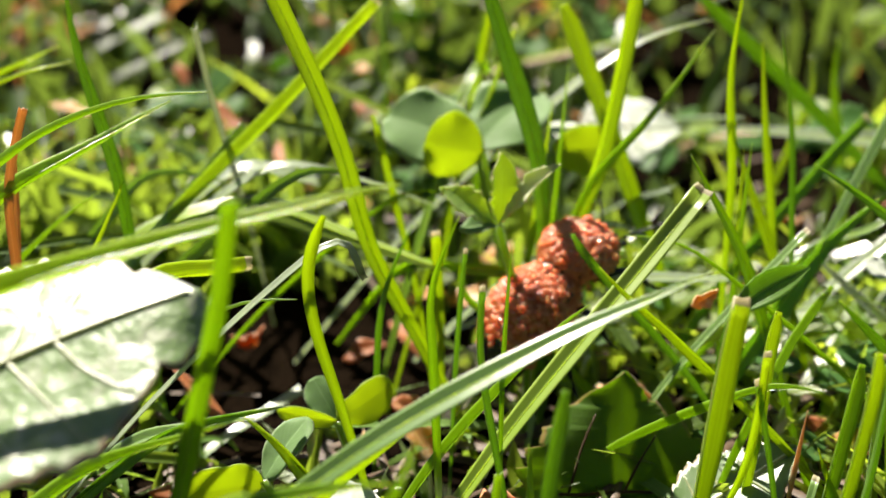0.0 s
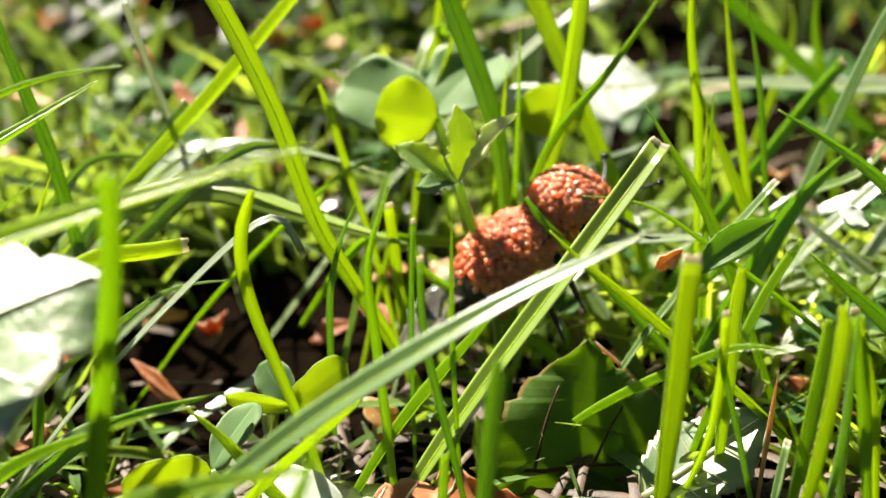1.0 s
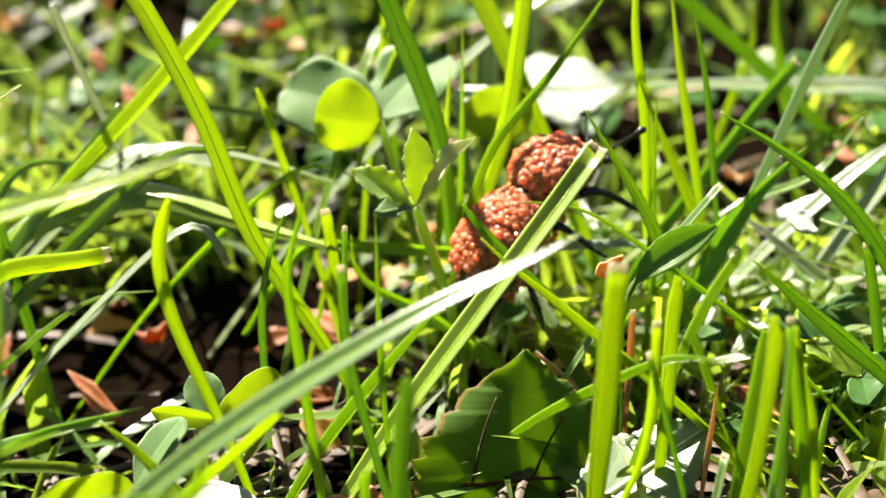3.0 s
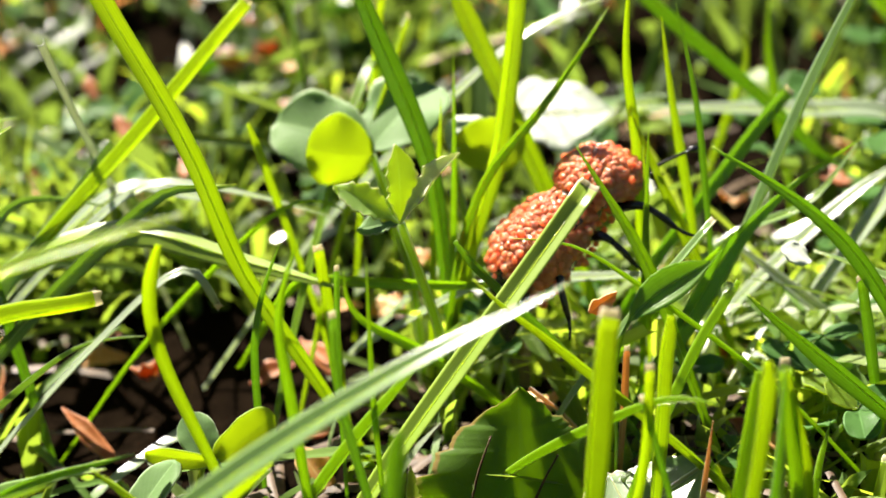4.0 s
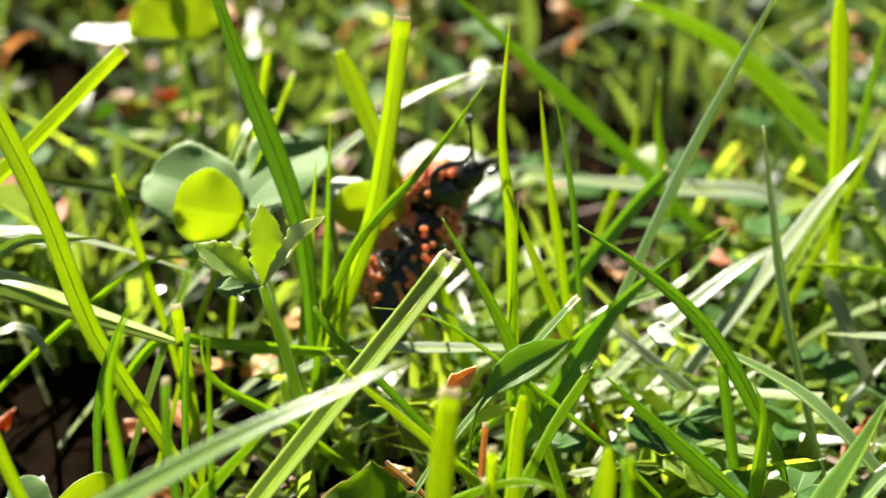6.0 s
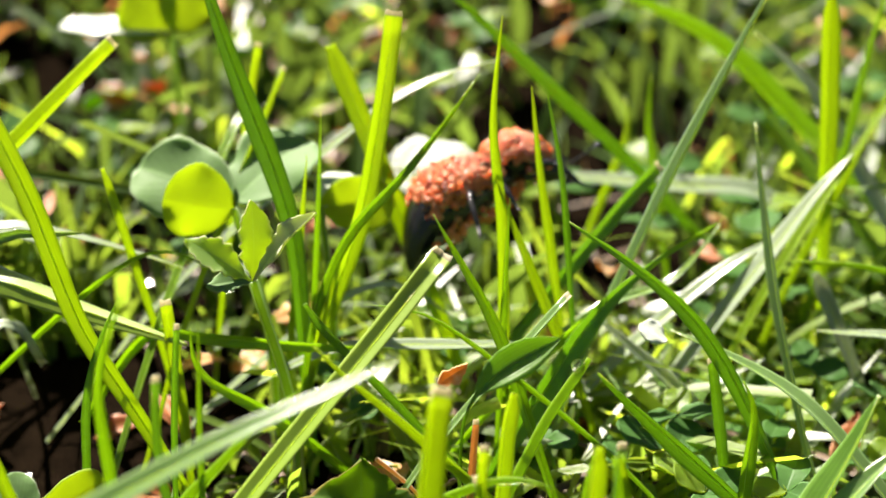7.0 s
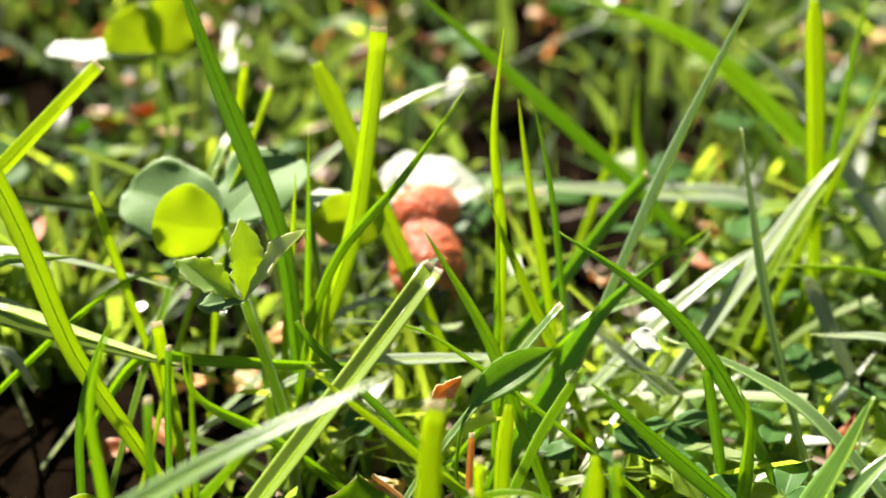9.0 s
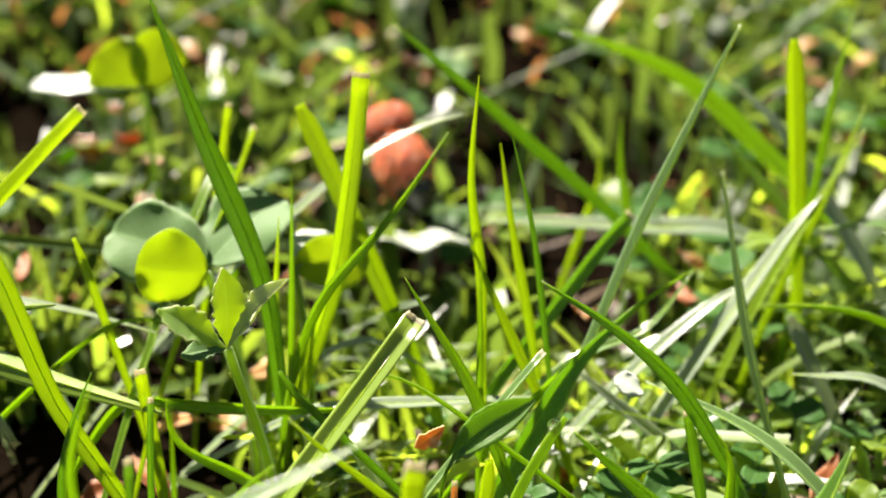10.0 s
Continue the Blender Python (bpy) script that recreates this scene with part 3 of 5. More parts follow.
def build_thatch():
    rng = np.random.default_rng(21)
    verts, faces, uvs = [], [], []
    for _ in range(560):
        y = 9 + 21 * rng.random() ** 2.2
        x = 1.5 + rng.uniform(-1, 1) * (4 + 0.5 * y)
        if rng.random() < max(0.75 * bare(x, y), 1.4 * gap(x, y)):
            continue
        a, l, w = rng.random() * math.pi, rng.uniform(0.5, 2.2), rng.uniform(0.03, 0.09)
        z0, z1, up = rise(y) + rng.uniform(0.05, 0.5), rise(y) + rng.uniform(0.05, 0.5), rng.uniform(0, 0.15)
        d, s = np.array([math.cos(a), math.sin(a)]), np.array([-math.sin(a), math.cos(a)])
        st = len(verts)
        for k in range(5):
            q = k / 4 - 0.5
            p = np.array([x, y]) + d * l * q
            z = z0 + (z1 - z0) * (q + 0.5) + up * (1 - 4 * q * q)
            for e, dz in ((-1, 0), (0, 0.05 * w * 10), (1, 0)):
                verts.append((*(p + s * e * w), z + dz))
                uvs.append(((e + 1) / 2, q + 0.5))
        for k in range(4):
            b = st + 3 * k
            faces += [(b, b + 1, b + 4, b + 3), (b + 1, b + 2, b + 5, b + 4)]
    ob = part("thatch", mesh_of("thatch", np.array(verts) * CM, faces, uvs), STRAW)
    tagged(ob, "dry brown straw and dead stems over the soil", "thatch", kind="stuff")


build_thatch()

# ---- grass blades ----
blade("bright yellow-green sunlit slanting grass blade tapering to a point", Y_GRASS, 2.8, "point", 35, (-0.23, 0.96, 0.17), [(-8.52, 5.87, -0.10), (-6.46, 6.33, 2.21), (-3.94, 6.90, 4.25), (-3.44, 7.01, 4.38), (-2.42, 7.23, 4.62), (-1.51, 7.43, 4.80), (-0.85, 7.56, 4.91), (-0.37, 7.66, 4.99)])
blade("fresh green upright grass blade with a mown-off tip", G_GRASS, 1.9, "cut", 25, (0.36, -0.92, -0.14), [(-2.83, 6.99, -0.10), (-2.57, 6.95, 1.29), (-2.25, 6.90, 2.48), (-1.97, 6.85, 3.51), (-1.71, 6.81, 4.43), (-1.56, 6.77, 5.18)])
blade("bright yellow-green sunlit upright grass blade with a rounded tip", Y_GRASS, 1.4, "blunt", 20, (0.52, -0.86, 0.01), [(-0.78, 9.28, -0.10), (-0.98, 9.34, 1.03), (-1.21, 9.40, 1.98), (-1.37, 9.44, 2.59), (-1.46, 9.49, 3.23), (-1.37, 9.52, 3.70), (-1.24, 9.54, 3.96)])
blade("bright yellow-green sunlit upright grass blade with a mown-off tip", Y_GRASS, 2.4, "cut", 20, (0.18, -0.97, 0.15), [(0.39, 10.95, -0.10), (0.13, 10.99, 0.66), (-0.45, 11.08, 1.91), (-0.94, 11.15, 2.91), (-1.15, 11.23, 3.90), (-1.46, 11.30, 4.84), (-1.83, 11.38, 5.68), (-2.03, 11.43, 6.24)])
blade("bright yellow-green sunlit slanting grass blade with a bleached mown tip", Y_GRASS, 2.1, "cutw", 20, (-0.62, 0.78, 0.12), [(-6.18, 10.39, -0.10), (-4.90, 11.25, 1.61), (-3.34, 12.30, 3.09), (-2.69, 12.74, 3.66), (-2.02, 13.18, 4.26), (-1.38, 13.60, 4.88), (-0.89, 13.90, 5.33)])
blade("pale grey-green slanting grass blade with a mown-off tip", P_GRASS, 2.5, "cut", 35, (-0.82, 0.44, 0.36), [(-5.84, 9.94, -0.10), (-4.88, 10.87, 1.39), (-3.71, 12.00, 2.68), (-3.11, 12.58, 3.32), (-2.66, 13.00, 3.82)])
blade("deep blue-green upright grass blade tapering to a point", D_GRASS, 1.9, "point", 20, (0.46, -0.88, 0.14), [(-3.82, 11.62, -0.10), (-3.89, 11.68, 1.20), (-4.00, 11.78, 2.76), (-4.07, 11.85, 3.65), (-4.23, 11.91, 4.43), (-4.39, 11.97, 5.18), (-4.42, 12.03, 5.96)])
blade("fresh green slanting grass blade tapering to a point", G_GRASS, 1.3, "point", 30, (0.11, 0.95, 0.28), [(-9.40, 11.11, -0.10), (-7.17, 10.70, 2.37), (-4.44, 10.20, 4.56), (-4.03, 10.12, 4.76), (-3.49, 10.02, 5.00), (-2.87, 9.91, 5.15), (-2.32, 9.80, 5.18)])
blade("fresh green slanting grass blade tapering to a point", G_GRASS, 2.6, "point", 30, (-0.62, 0.78, 0.11), [(-8.32, 7.80, -0.10), (-6.77, 8.97, 2.03), (-4.88, 10.40, 3.90), (-4.26, 10.87, 4.11), (-3.65, 11.32, 4.43), (-3.24, 11.60, 4.59)])
blade("bright yellow-green sunlit slanting grass blade tapering to a point", Y_GRASS, 1.2, "point", 20, (-0.40, 0.91, 0.12), [(-10.58, 10.97, -0.10), (-8.50, 11.70, 2.31), (-5.95, 12.60, 4.44), (-5.28, 12.84, 4.67), (-4.80, 13.00, 4.75)])
blade("bright yellow-green sunlit slanting grass blade tapering to a point", Y_GRASS, 1.9, "point", 20, (-0.42, 0.90, 0.13), [(-10.94, 12.42, -0.10), (-8.98, 13.13, 2.18), (-6.59, 14.00, 4.19), (-5.99, 14.22, 4.41), (-5.50, 14.40, 4.65)])
blade("bright yellow-green sunlit upright grass blade tapering to a point", Y_GRASS, 1.2, "point", 20, (0.74, -0.67, -0.11), [(-5.41, 9.78, -0.10), (-4.77, 10.24, 1.70), (-3.98, 10.80, 3.27), (-3.81, 10.92, 3.61), (-3.71, 11.00, 3.82)])
blade("fresh green slanting grass blade tapering to a point", G_GRASS, 1.3, "point", 20, (-0.53, 0.84, 0.13), [(-7.76, 10.28, -0.10), (-6.60, 10.87, 1.41), (-5.19, 11.60, 2.71), (-4.82, 11.79, 3.05), (-4.36, 12.00, 3.32)])
blade("bright yellow-green sunlit slanting grass blade with a frayed split tip", Y_GRASS, 2.5, "fray", 30, (-0.52, 0.84, 0.14), [(-6.09, 7.63, -0.10), (-4.76, 8.52, 1.68), (-3.12, 9.60, 3.22), (-2.78, 9.83, 3.18), (-2.52, 10.00, 3.12), (-2.17, 10.20, 3.10)])
blade("pale grey-green slanting grass blade tapering to a point", P_GRASS, 1.1, "point", 20, (-0.11, 0.87, 0.48), [(-5.45, 10.42, -0.10), (-4.13, 10.14, 1.41), (-2.52, 9.80, 2.71), (-2.05, 9.70, 2.92), (-1.58, 9.60, 2.98)])
blade("fresh green lying low grass blade tapering to a point", G_GRASS, 2.0, "point", 30, (0.10, -0.97, -0.20), [(-1.60, 12.90, 0.60), (-0.60, 12.60, 2.00), (0.08, 12.20, 2.16), (0.76, 12.10, 2.12), (1.43, 12.00, 2.09), (1.96, 12.00, 2.05), (2.42, 12.00, 2.03)])
blade("two-toned glossy green lying low grass blade tapering to a point", X_GRASS, 4.2, "point", -16, (0.02, -0.62, 0.78), [(-5.90, 12.70, -0.10), (-4.40, 12.55, 2.30), (-2.43, 12.35, 3.02), (-2.04, 12.25, 2.89), (-1.39, 12.10, 2.68), (-0.74, 11.95, 2.50), (0.07, 11.75, 2.28)])
blade("glossy lying low grass blade coloured pale for glare, tapering to a point", W_GRASS, 1.7, "point", 12, (0.02, -0.34, 0.94), [(0.00, 12.60, 0.90), (1.53, 12.30, 1.84), (2.15, 12.20, 1.98), (2.91, 12.20, 1.96), (3.73, 12.20, 1.94), (4.50, 12.20, 1.94)])
blade("deep blue-green upright grass blade tapering to a point", D_GRASS, 1.1, "point", 20, (0.55, -0.84, 0.01), [(-0.92, 10.33, -0.10), (-0.89, 10.41, 0.66), (-0.86, 10.50, 1.28), (-0.80, 10.65, 2.21), (-0.62, 10.75, 2.83), (-0.38, 10.84, 3.31)])
blade("deep blue-green upright grass blade with a bleached mown tip", D_GRASS, 1.0, "cutw", 25, (0.45, -0.88, 0.18), [(0.74, 8.39, -0.10), (0.65, 8.48, 0.73), (0.54, 8.60, 1.41), (0.38, 8.76, 2.29), (0.32, 8.86, 2.86), (0.35, 8.97, 3.42)])
blade("fresh green upright grass blade tapering to a point", G_GRASS, 0.7, "point", 20, (0.48, -0.88, 0.05), [(0.57, 9.15, -0.10), (0.57, 9.16, 0.24), (0.58, 9.19, 0.76), (0.59, 9.30, 2.31), (0.67, 9.40, 3.73)])
blade("two-toned glossy green slanting grass blade with a bleached mown tip", X_GRASS, 2.7, "cutw", 19, (-0.27, -0.70, 0.66), [(-0.46, 8.62, -0.10), (-0.20, 8.79, 0.41), (0.11, 9.00, 0.78), (0.68, 9.38, 1.44), (1.32, 9.77, 2.10), (1.96, 10.15, 2.75), (2.49, 10.47, 3.29), (2.93, 10.73, 3.77)])
blade("two-toned glossy green slanting grass blade tapering to a point", P_GRASS, 2.4, "point", 17, (-0.17, -0.58, 0.80), [(-3.73, 6.55, -0.10), (-2.65, 6.84, 1.17), (-1.34, 7.20, 2.24), (-0.55, 7.42, 2.74), (0.40, 7.66, 3.21), (1.35, 7.90, 3.62), (1.96, 8.04, 3.79), (2.40, 8.15, 3.98)])
blade("bright yellow-green sunlit upright grass blade with a frayed split tip", Y_GRASS, 3.3, "fray", 38, (0.35, -0.94, 0.03), [(2.42, 8.22, -0.10), (2.45, 8.26, 0.71), (2.49, 8.30, 1.37), (2.55, 8.36, 2.22), (2.62, 8.41, 3.01), (2.69, 8.45, 3.53)])
blade("bright yellow-green sunlit upright grass blade with a rounded tip", Y_GRASS, 2.2, "blunt", 30, (0.35, -0.93, 0.00), [(3.60, 7.94, -0.10), (3.66, 7.97, 0.41), (3.72, 8.00, 0.79), (3.86, 8.06, 1.57), (3.96, 8.14, 2.39), (4.00, 8.20, 3.09)])
blade("deep blue-green upright grass blade tapering to a point", D_GRASS, 1.3, "point", 30, (0.50, -0.86, 0.00), [(3.92, 8.05, -0.10), (3.96, 8.07, 0.36), (4.00, 8.10, 0.69), (4.12, 8.17, 1.53), (4.18, 8.24, 2.31), (4.21, 8.30, 2.98)])
blade("bright yellow-green sunlit short stub with a frayed split tip", Y_GRASS, 1.7, "fray", 25, (0.45, -0.89, 0.05), [(-0.08, 11.92, -0.10), (-0.10, 11.90, 1.00), (-0.12, 11.85, 2.10), (-0.14, 11.80, 2.81)])
blade("deep blue-green upright thin stem with a bleached mown tip", D_GRASS, 0.8, "cutw", 25, (0.45, -0.88, 0.10), [(0.02, 10.30, -0.10), (0.09, 10.40, 1.51), (0.15, 10.50, 2.40), (0.22, 10.60, 3.10)])
blade("bright yellow-green sunlit upright grass blade tapering to a point", Y_GRASS, 1.3, "point", 30, (0.08, -1.00, -0.03), [(4.74, 8.44, -0.10), (4.67, 8.42, 0.54), (4.60, 8.40, 1.04), (4.46, 8.36, 1.92), (4.34, 8.33, 2.48), (4.21, 8.30, 2.97)])
blade("bright yellow-green sunlit upright grass blade with a bleached mown tip", Y_GRASS, 1.1, "cutw", 20, (0.35, -0.94, -0.03), [(2.40, 8.48, -0.10), (2.51, 8.49, 0.32), (2.64, 8.50, 0.62), (2.97, 8.53, 1.36), (3.09, 8.56, 2.08), (3.12, 8.60, 2.87)])
blade("deep blue-green upright grass blade with a frayed split tip", D_GRASS, 0.7, "fray", 20, (0.24, -0.97, 0.10), [(3.61, 8.48, -0.10), (3.57, 8.49, 0.25), (3.52, 8.50, 0.47), (3.29, 8.55, 1.58), (3.06, 8.60, 2.54)])
blade("fresh green slanting grass blade tapering to a point", G_GRASS, 1.8, "point", 30, (0.28, 0.86, 0.42), [(1.19, 10.20, -0.10), (1.97, 9.75, 0.98), (2.91, 9.20, 1.89), (3.21, 9.03, 2.17), (3.50, 8.87, 2.34), (3.79, 8.70, 2.33)])
blade("dry straw-brown upright grass blade with a bleached mown tip", B_GRASS, 0.9, "cutw", 20, (0.40, -0.91, 0.10), [(3.12, 10.24, -0.10), (3.16, 10.31, 0.65), (3.21, 10.40, 1.26), (3.26, 10.50, 1.94)])
blade("dry straw-brown upright grass blade tapering to a point", B_GRASS, 0.7, "point", 20, (0.31, -0.93, 0.17), [(3.65, 8.94, -0.10), (3.73, 9.05, 0.69), (3.83, 9.20, 1.33), (3.90, 9.30, 1.75)])
blade("short broad lance-shaped green grass blade", D_GRASS, 4.0, "lance", 26, (-0.15, -0.85, 0.50), [(3.02, 9.80, -0.10), (3.04, 9.86, 1.20), (3.06, 9.94, 2.15), (3.18, 10.01, 2.54), (3.57, 10.15, 2.80), (4.07, 10.30, 2.99)])
blade("fresh green slanting grass blade tapering to a point", G_GRASS, 1.6, "point", 25, (-0.21, -0.97, 0.14), [(4.47, 10.21, -0.10), (4.08, 10.45, 1.13), (3.84, 10.61, 1.87), (3.50, 10.84, 2.86), (3.14, 11.01, 3.52), (2.84, 11.14, 4.04)])
blade("fresh green upright grass blade tapering to a point", G_GRASS, 1.1, "point", 20, (0.32, -0.95, 0.05), [(3.61, 11.52, -0.10), (3.64, 11.58, 1.35), (3.68, 11.67, 2.84), (3.70, 11.71, 3.50), (3.72, 11.74, 3.99)])
blade("deep blue-green slanting grass blade tapering to a point", D_GRASS, 2.1, "point", 25, (-0.43, -0.88, -0.19), [(7.25, 10.22, -0.10), (6.75, 10.39, 0.91), (6.19, 10.61, 2.04), (5.67, 10.78, 2.87), (4.99, 10.96, 3.47), (4.27, 11.12, 3.93)])
blade("fresh green slanting grass blade with a rounded tip", G_GRASS, 2.0, "blunt", 30, (-0.72, 0.68, 0.16), [(2.74, 9.07, -0.10), (3.18, 9.44, 0.90), (3.71, 9.90, 1.72), (4.00, 10.15, 2.16), (4.26, 10.32, 2.44), (4.44, 10.45, 2.66)])
blade("pale grey-green upright grass blade tapering to a point", P_GRASS, 1.7, "point", 25, (-0.92, -0.38, 0.07), [(7.50, 10.78, -0.10), (7.46, 10.88, 0.27), (7.41, 11.00, 0.52), (7.23, 11.43, 1.37), (7.04, 11.97, 2.46), (6.93, 12.50, 3.56), (6.84, 12.94, 4.49)])
blade("deep blue-green upright grass blade with a bleached mown tip", D_GRASS, 1.4, "cutw", 25, (0.05, -1.00, 0.05), [(6.29, 10.64, -0.10), (6.24, 10.65, 0.34), (6.16, 10.67, 0.76), (5.98, 10.71, 1.71), (5.82, 10.74, 2.47)])
blade("deep blue-green slanting grass blade tapering to a point", D_GRASS, 4.2, "point", 30, (-0.84, -0.15, 0.53), [(5.62, 8.69, -0.10), (6.04, 8.92, 0.93), (6.56, 9.20, 1.79), (6.84, 9.35, 2.25), (7.06, 9.50, 2.71)])
blade("pale grey-green slanting grass blade tapering to a point", P_GRASS, 3.4, "point", 30, (-0.58, -0.17, 0.79), [(4.99, 8.37, -0.10), (5.75, 8.65, 0.97), (6.68, 9.00, 1.86), (6.91, 9.09, 2.08), (7.26, 9.20, 2.33)])
blade("bright yellow-green sunlit upright grass blade with a bleached mown tip", Y_GRASS, 2.7, "cutw", 20, (0.51, -0.86, 0.06), [(0.97, 12.30, -0.10), (1.42, 12.53, 1.61), (1.97, 12.80, 3.09), (2.10, 12.86, 3.43), (2.22, 12.99, 4.11), (2.37, 13.13, 4.90), (2.49, 13.30, 5.77)])
blade("bright yellow-green sunlit slanting grass blade with a rounded tip", Y_GRASS, 3.0, "blunt", 20, (-0.02, -0.98, 0.19), [(3.60, 13.64, -0.10), (3.28, 13.78, 1.04), (2.50, 14.15, 3.11), (2.15, 14.33, 4.01), (1.94, 14.44, 4.53), (1.69, 14.57, 5.14)])
blade("fresh green slanting grass blade tapering to a point", G_GRASS, 1.6, "point", 25, (0.60, -0.79, -0.11), [(1.15, 12.20, -0.10), (1.40, 12.20, 2.00), (1.87, 12.30, 3.34), (2.41, 12.48, 3.85), (2.96, 12.83, 4.40), (3.52, 13.20, 5.05)])
nudged_blade = blade("bright yellow-green sunlit upright grass blade tapering to a point", Y_GRASS, 1.4, "point", 20, (0.32, -0.95, 0.05), [(3.81, 12.38, -0.10), (3.81, 12.41, 0.85), (3.81, 12.46, 1.93), (3.81, 12.54, 3.50), (3.70, 12.60, 4.54), (3.82, 12.67, 5.82)])
blade("fresh green upright grass blade tapering to a point", G_GRASS, 0.9, "point", 20, (0.39, -0.92, 0.03), [(1.29, 12.81, -0.10), (1.34, 12.85, 0.85), (1.40, 12.90, 1.63), (1.53, 13.01, 3.32), (1.62, 13.10, 4.63)])
blade("bright yellow-green sunlit upright grass blade tapering to a point", Y_GRASS, 1.2, "point", 20, (0.48, -0.88, 0.00), [(0.98, 12.87, -0.10), (1.11, 12.95, 1.51), (1.32, 13.06, 3.16), (1.43, 13.13, 4.10)])
blade("deep blue-green upright grass blade tapering to a point", D_GRASS, 2.8, "point", 25, (0.11, -0.99, 0.12), [(1.38, 12.48, -0.10), (1.37, 12.50, 0.52), (1.34, 12.57, 1.57), (1.28, 12.69, 3.17), (1.09, 12.75, 3.97), (0.67, 12.85, 5.21), (0.40, 12.94, 6.17), (0.22, 12.99, 6.80)])
blade("bright yellow-green sunlit upright grass blade with a rounded tip", Y_GRASS, 1.1, "blunt", 20, (0.29, -0.95, 0.13), [(-0.19, 12.68, -0.10), (-0.41, 12.76, 1.46), (-0.75, 12.87, 3.08), (-0.88, 12.92, 3.72), (-0.96, 12.94, 4.02)])
blade("pale grey-green upright grass blade tapering to a point", P_GRASS, 2.3, "point", 35, (-0.83, -0.27, 0.49), [(4.20, 12.04, -0.10), (4.73, 12.29, 1.47), (5.38, 12.60, 2.84), (6.00, 12.90, 4.11), (6.61, 13.18, 5.28), (7.09, 13.40, 6.18)])
blade("bright yellow-green sunlit upright grass blade with a rounded tip", Y_GRASS, 2.8, "blunt", 20, (0.06, -1.00, 0.02), [(9.05, 14.84, -0.10), (9.00, 14.85, 0.88), (8.90, 14.86, 1.76), (8.71, 14.90, 3.77), (8.47, 14.94, 5.71)])
blade("fresh green upright grass blade tapering to a point", G_GRASS, 2.2, "point", 20, (0.37, -0.92, 0.09), [(8.77, 15.01, -0.10), (9.04, 15.28, 1.97), (9.36, 15.60, 3.78), (9.58, 15.82, 4.96), (9.85, 16.00, 5.91)])
blade("glossy slanting grass blade coloured pale for glare, tapering to a point", W_GRASS, 2.9, "point", 12, (-0.57, -0.46, 0.68), [(5.53, 12.73, -0.10), (6.05, 12.94, 0.81), (6.68, 13.20, 1.55), (7.72, 13.63, 2.74), (8.19, 13.82, 3.30), (8.68, 14.00, 3.75)])
blade("bright yellow-green sunlit slanting grass blade tapering to a point", Y_GRASS, 2.2, "point", 30, (-0.79, -0.20, 0.58), [(6.78, 13.49, -0.10), (7.75, 13.99, 1.74), (8.92, 14.60, 3.35), (9.70, 15.00, 4.38)])
blade("deep blue-green slanting grass blade tapering to a point", D_GRASS, 3.1, "point", 25, (-0.37, -0.89, -0.28), [(8.85, 15.79, -0.10), (8.19, 15.87, 0.92), (6.88, 16.05, 2.35), (6.41, 16.11, 2.85), (5.24, 16.27, 3.92), (4.19, 16.41, 4.87), (3.03, 16.57, 5.86)])
blade("fresh green slanting grass blade tapering to a point", G_GRASS, 4.7, "point", 30, (0.41, 0.78, 0.47), [(12.39, 17.22, -0.10), (11.23, 17.57, 1.50), (9.80, 18.00, 2.89), (8.40, 18.43, 4.22), (7.43, 18.68, 4.78), (6.08, 19.00, 5.28)])
blade("glossy slanting grass blade coloured pale for glare, tapering to a point", W_GRASS, 1.7, "point", 12, (-0.27, -0.32, 0.91), [(-2.34, 13.55, -0.10), (-0.32, 14.02, 2.17), (2.15, 14.60, 4.17), (2.54, 14.69, 4.37), (3.08, 14.82, 4.68), (3.96, 15.00, 4.84)])
blade("deep blue-green upright grass blade tapering to a point", D_GRASS, 0.9, "point", 20, (0.22, -0.97, 0.09), [(4.82, 12.29, -0.10), (4.71, 12.34, 1.35), (4.56, 12.43, 2.86), (4.43, 12.49, 4.00), (4.18, 12.57, 5.17)])
blade("deep blue-green slanting grass blade with a bleached mown tip", D_GRASS, 2.3, "cutw", 25, (0.34, -0.94, 0.07), [(2.93, 12.63, -0.10), (3.90, 13.07, 1.41), (5.10, 13.60, 2.71), (5.57, 13.81, 3.22), (6.02, 14.00, 3.63)])
blade("fresh green upright grass blade tapering to a point", G_GRASS, 1.4, "point", 25, (0.01, -1.00, 0.08), [(4.44, 9.56, -0.10), (4.21, 9.61, 0.48), (3.94, 9.65, 1.12)])
blade("fresh green upright grass blade tapering to a point", G_GRASS, 1.3, "point", 25, (0.43, -0.90, 0.05), [(0.70, 8.04, -0.10), (0.72, 8.07, 0.47), (0.75, 8.10, 0.90), (0.80, 8.14, 1.45), (0.79, 8.20, 2.10)])
blade("fresh green upright grass blade with a mown-off tip", G_GRASS, 1.3, "cut", 25, (0.49, -0.87, 0.07), [(0.29, 7.78, -0.10), (0.34, 7.83, 0.57), (0.39, 7.90, 1.11), (0.47, 8.00, 1.87)])
blade("pale grey-green slanting grass blade tapering to a point", P_GRASS, 2.0, "point", 30, (-0.33, -0.43, 0.84), [(-4.96, 9.44, -0.10), (-4.23, 9.33, 0.77), (-3.35, 9.20, 1.47), (-2.94, 9.14, 1.62), (-2.54, 9.08, 1.76), (-2.02, 9.00, 1.89)])
blade("bright yellow-green sunlit slanting grass blade tapering to a point", Y_GRASS, 2.0, "point", 30, (-0.21, -0.98, 0.04), [(-0.51, 8.38, -0.10), (-0.87, 8.48, 0.63), (-1.30, 8.60, 1.20), (-1.71, 8.72, 1.74), (-2.08, 8.80, 2.04)])
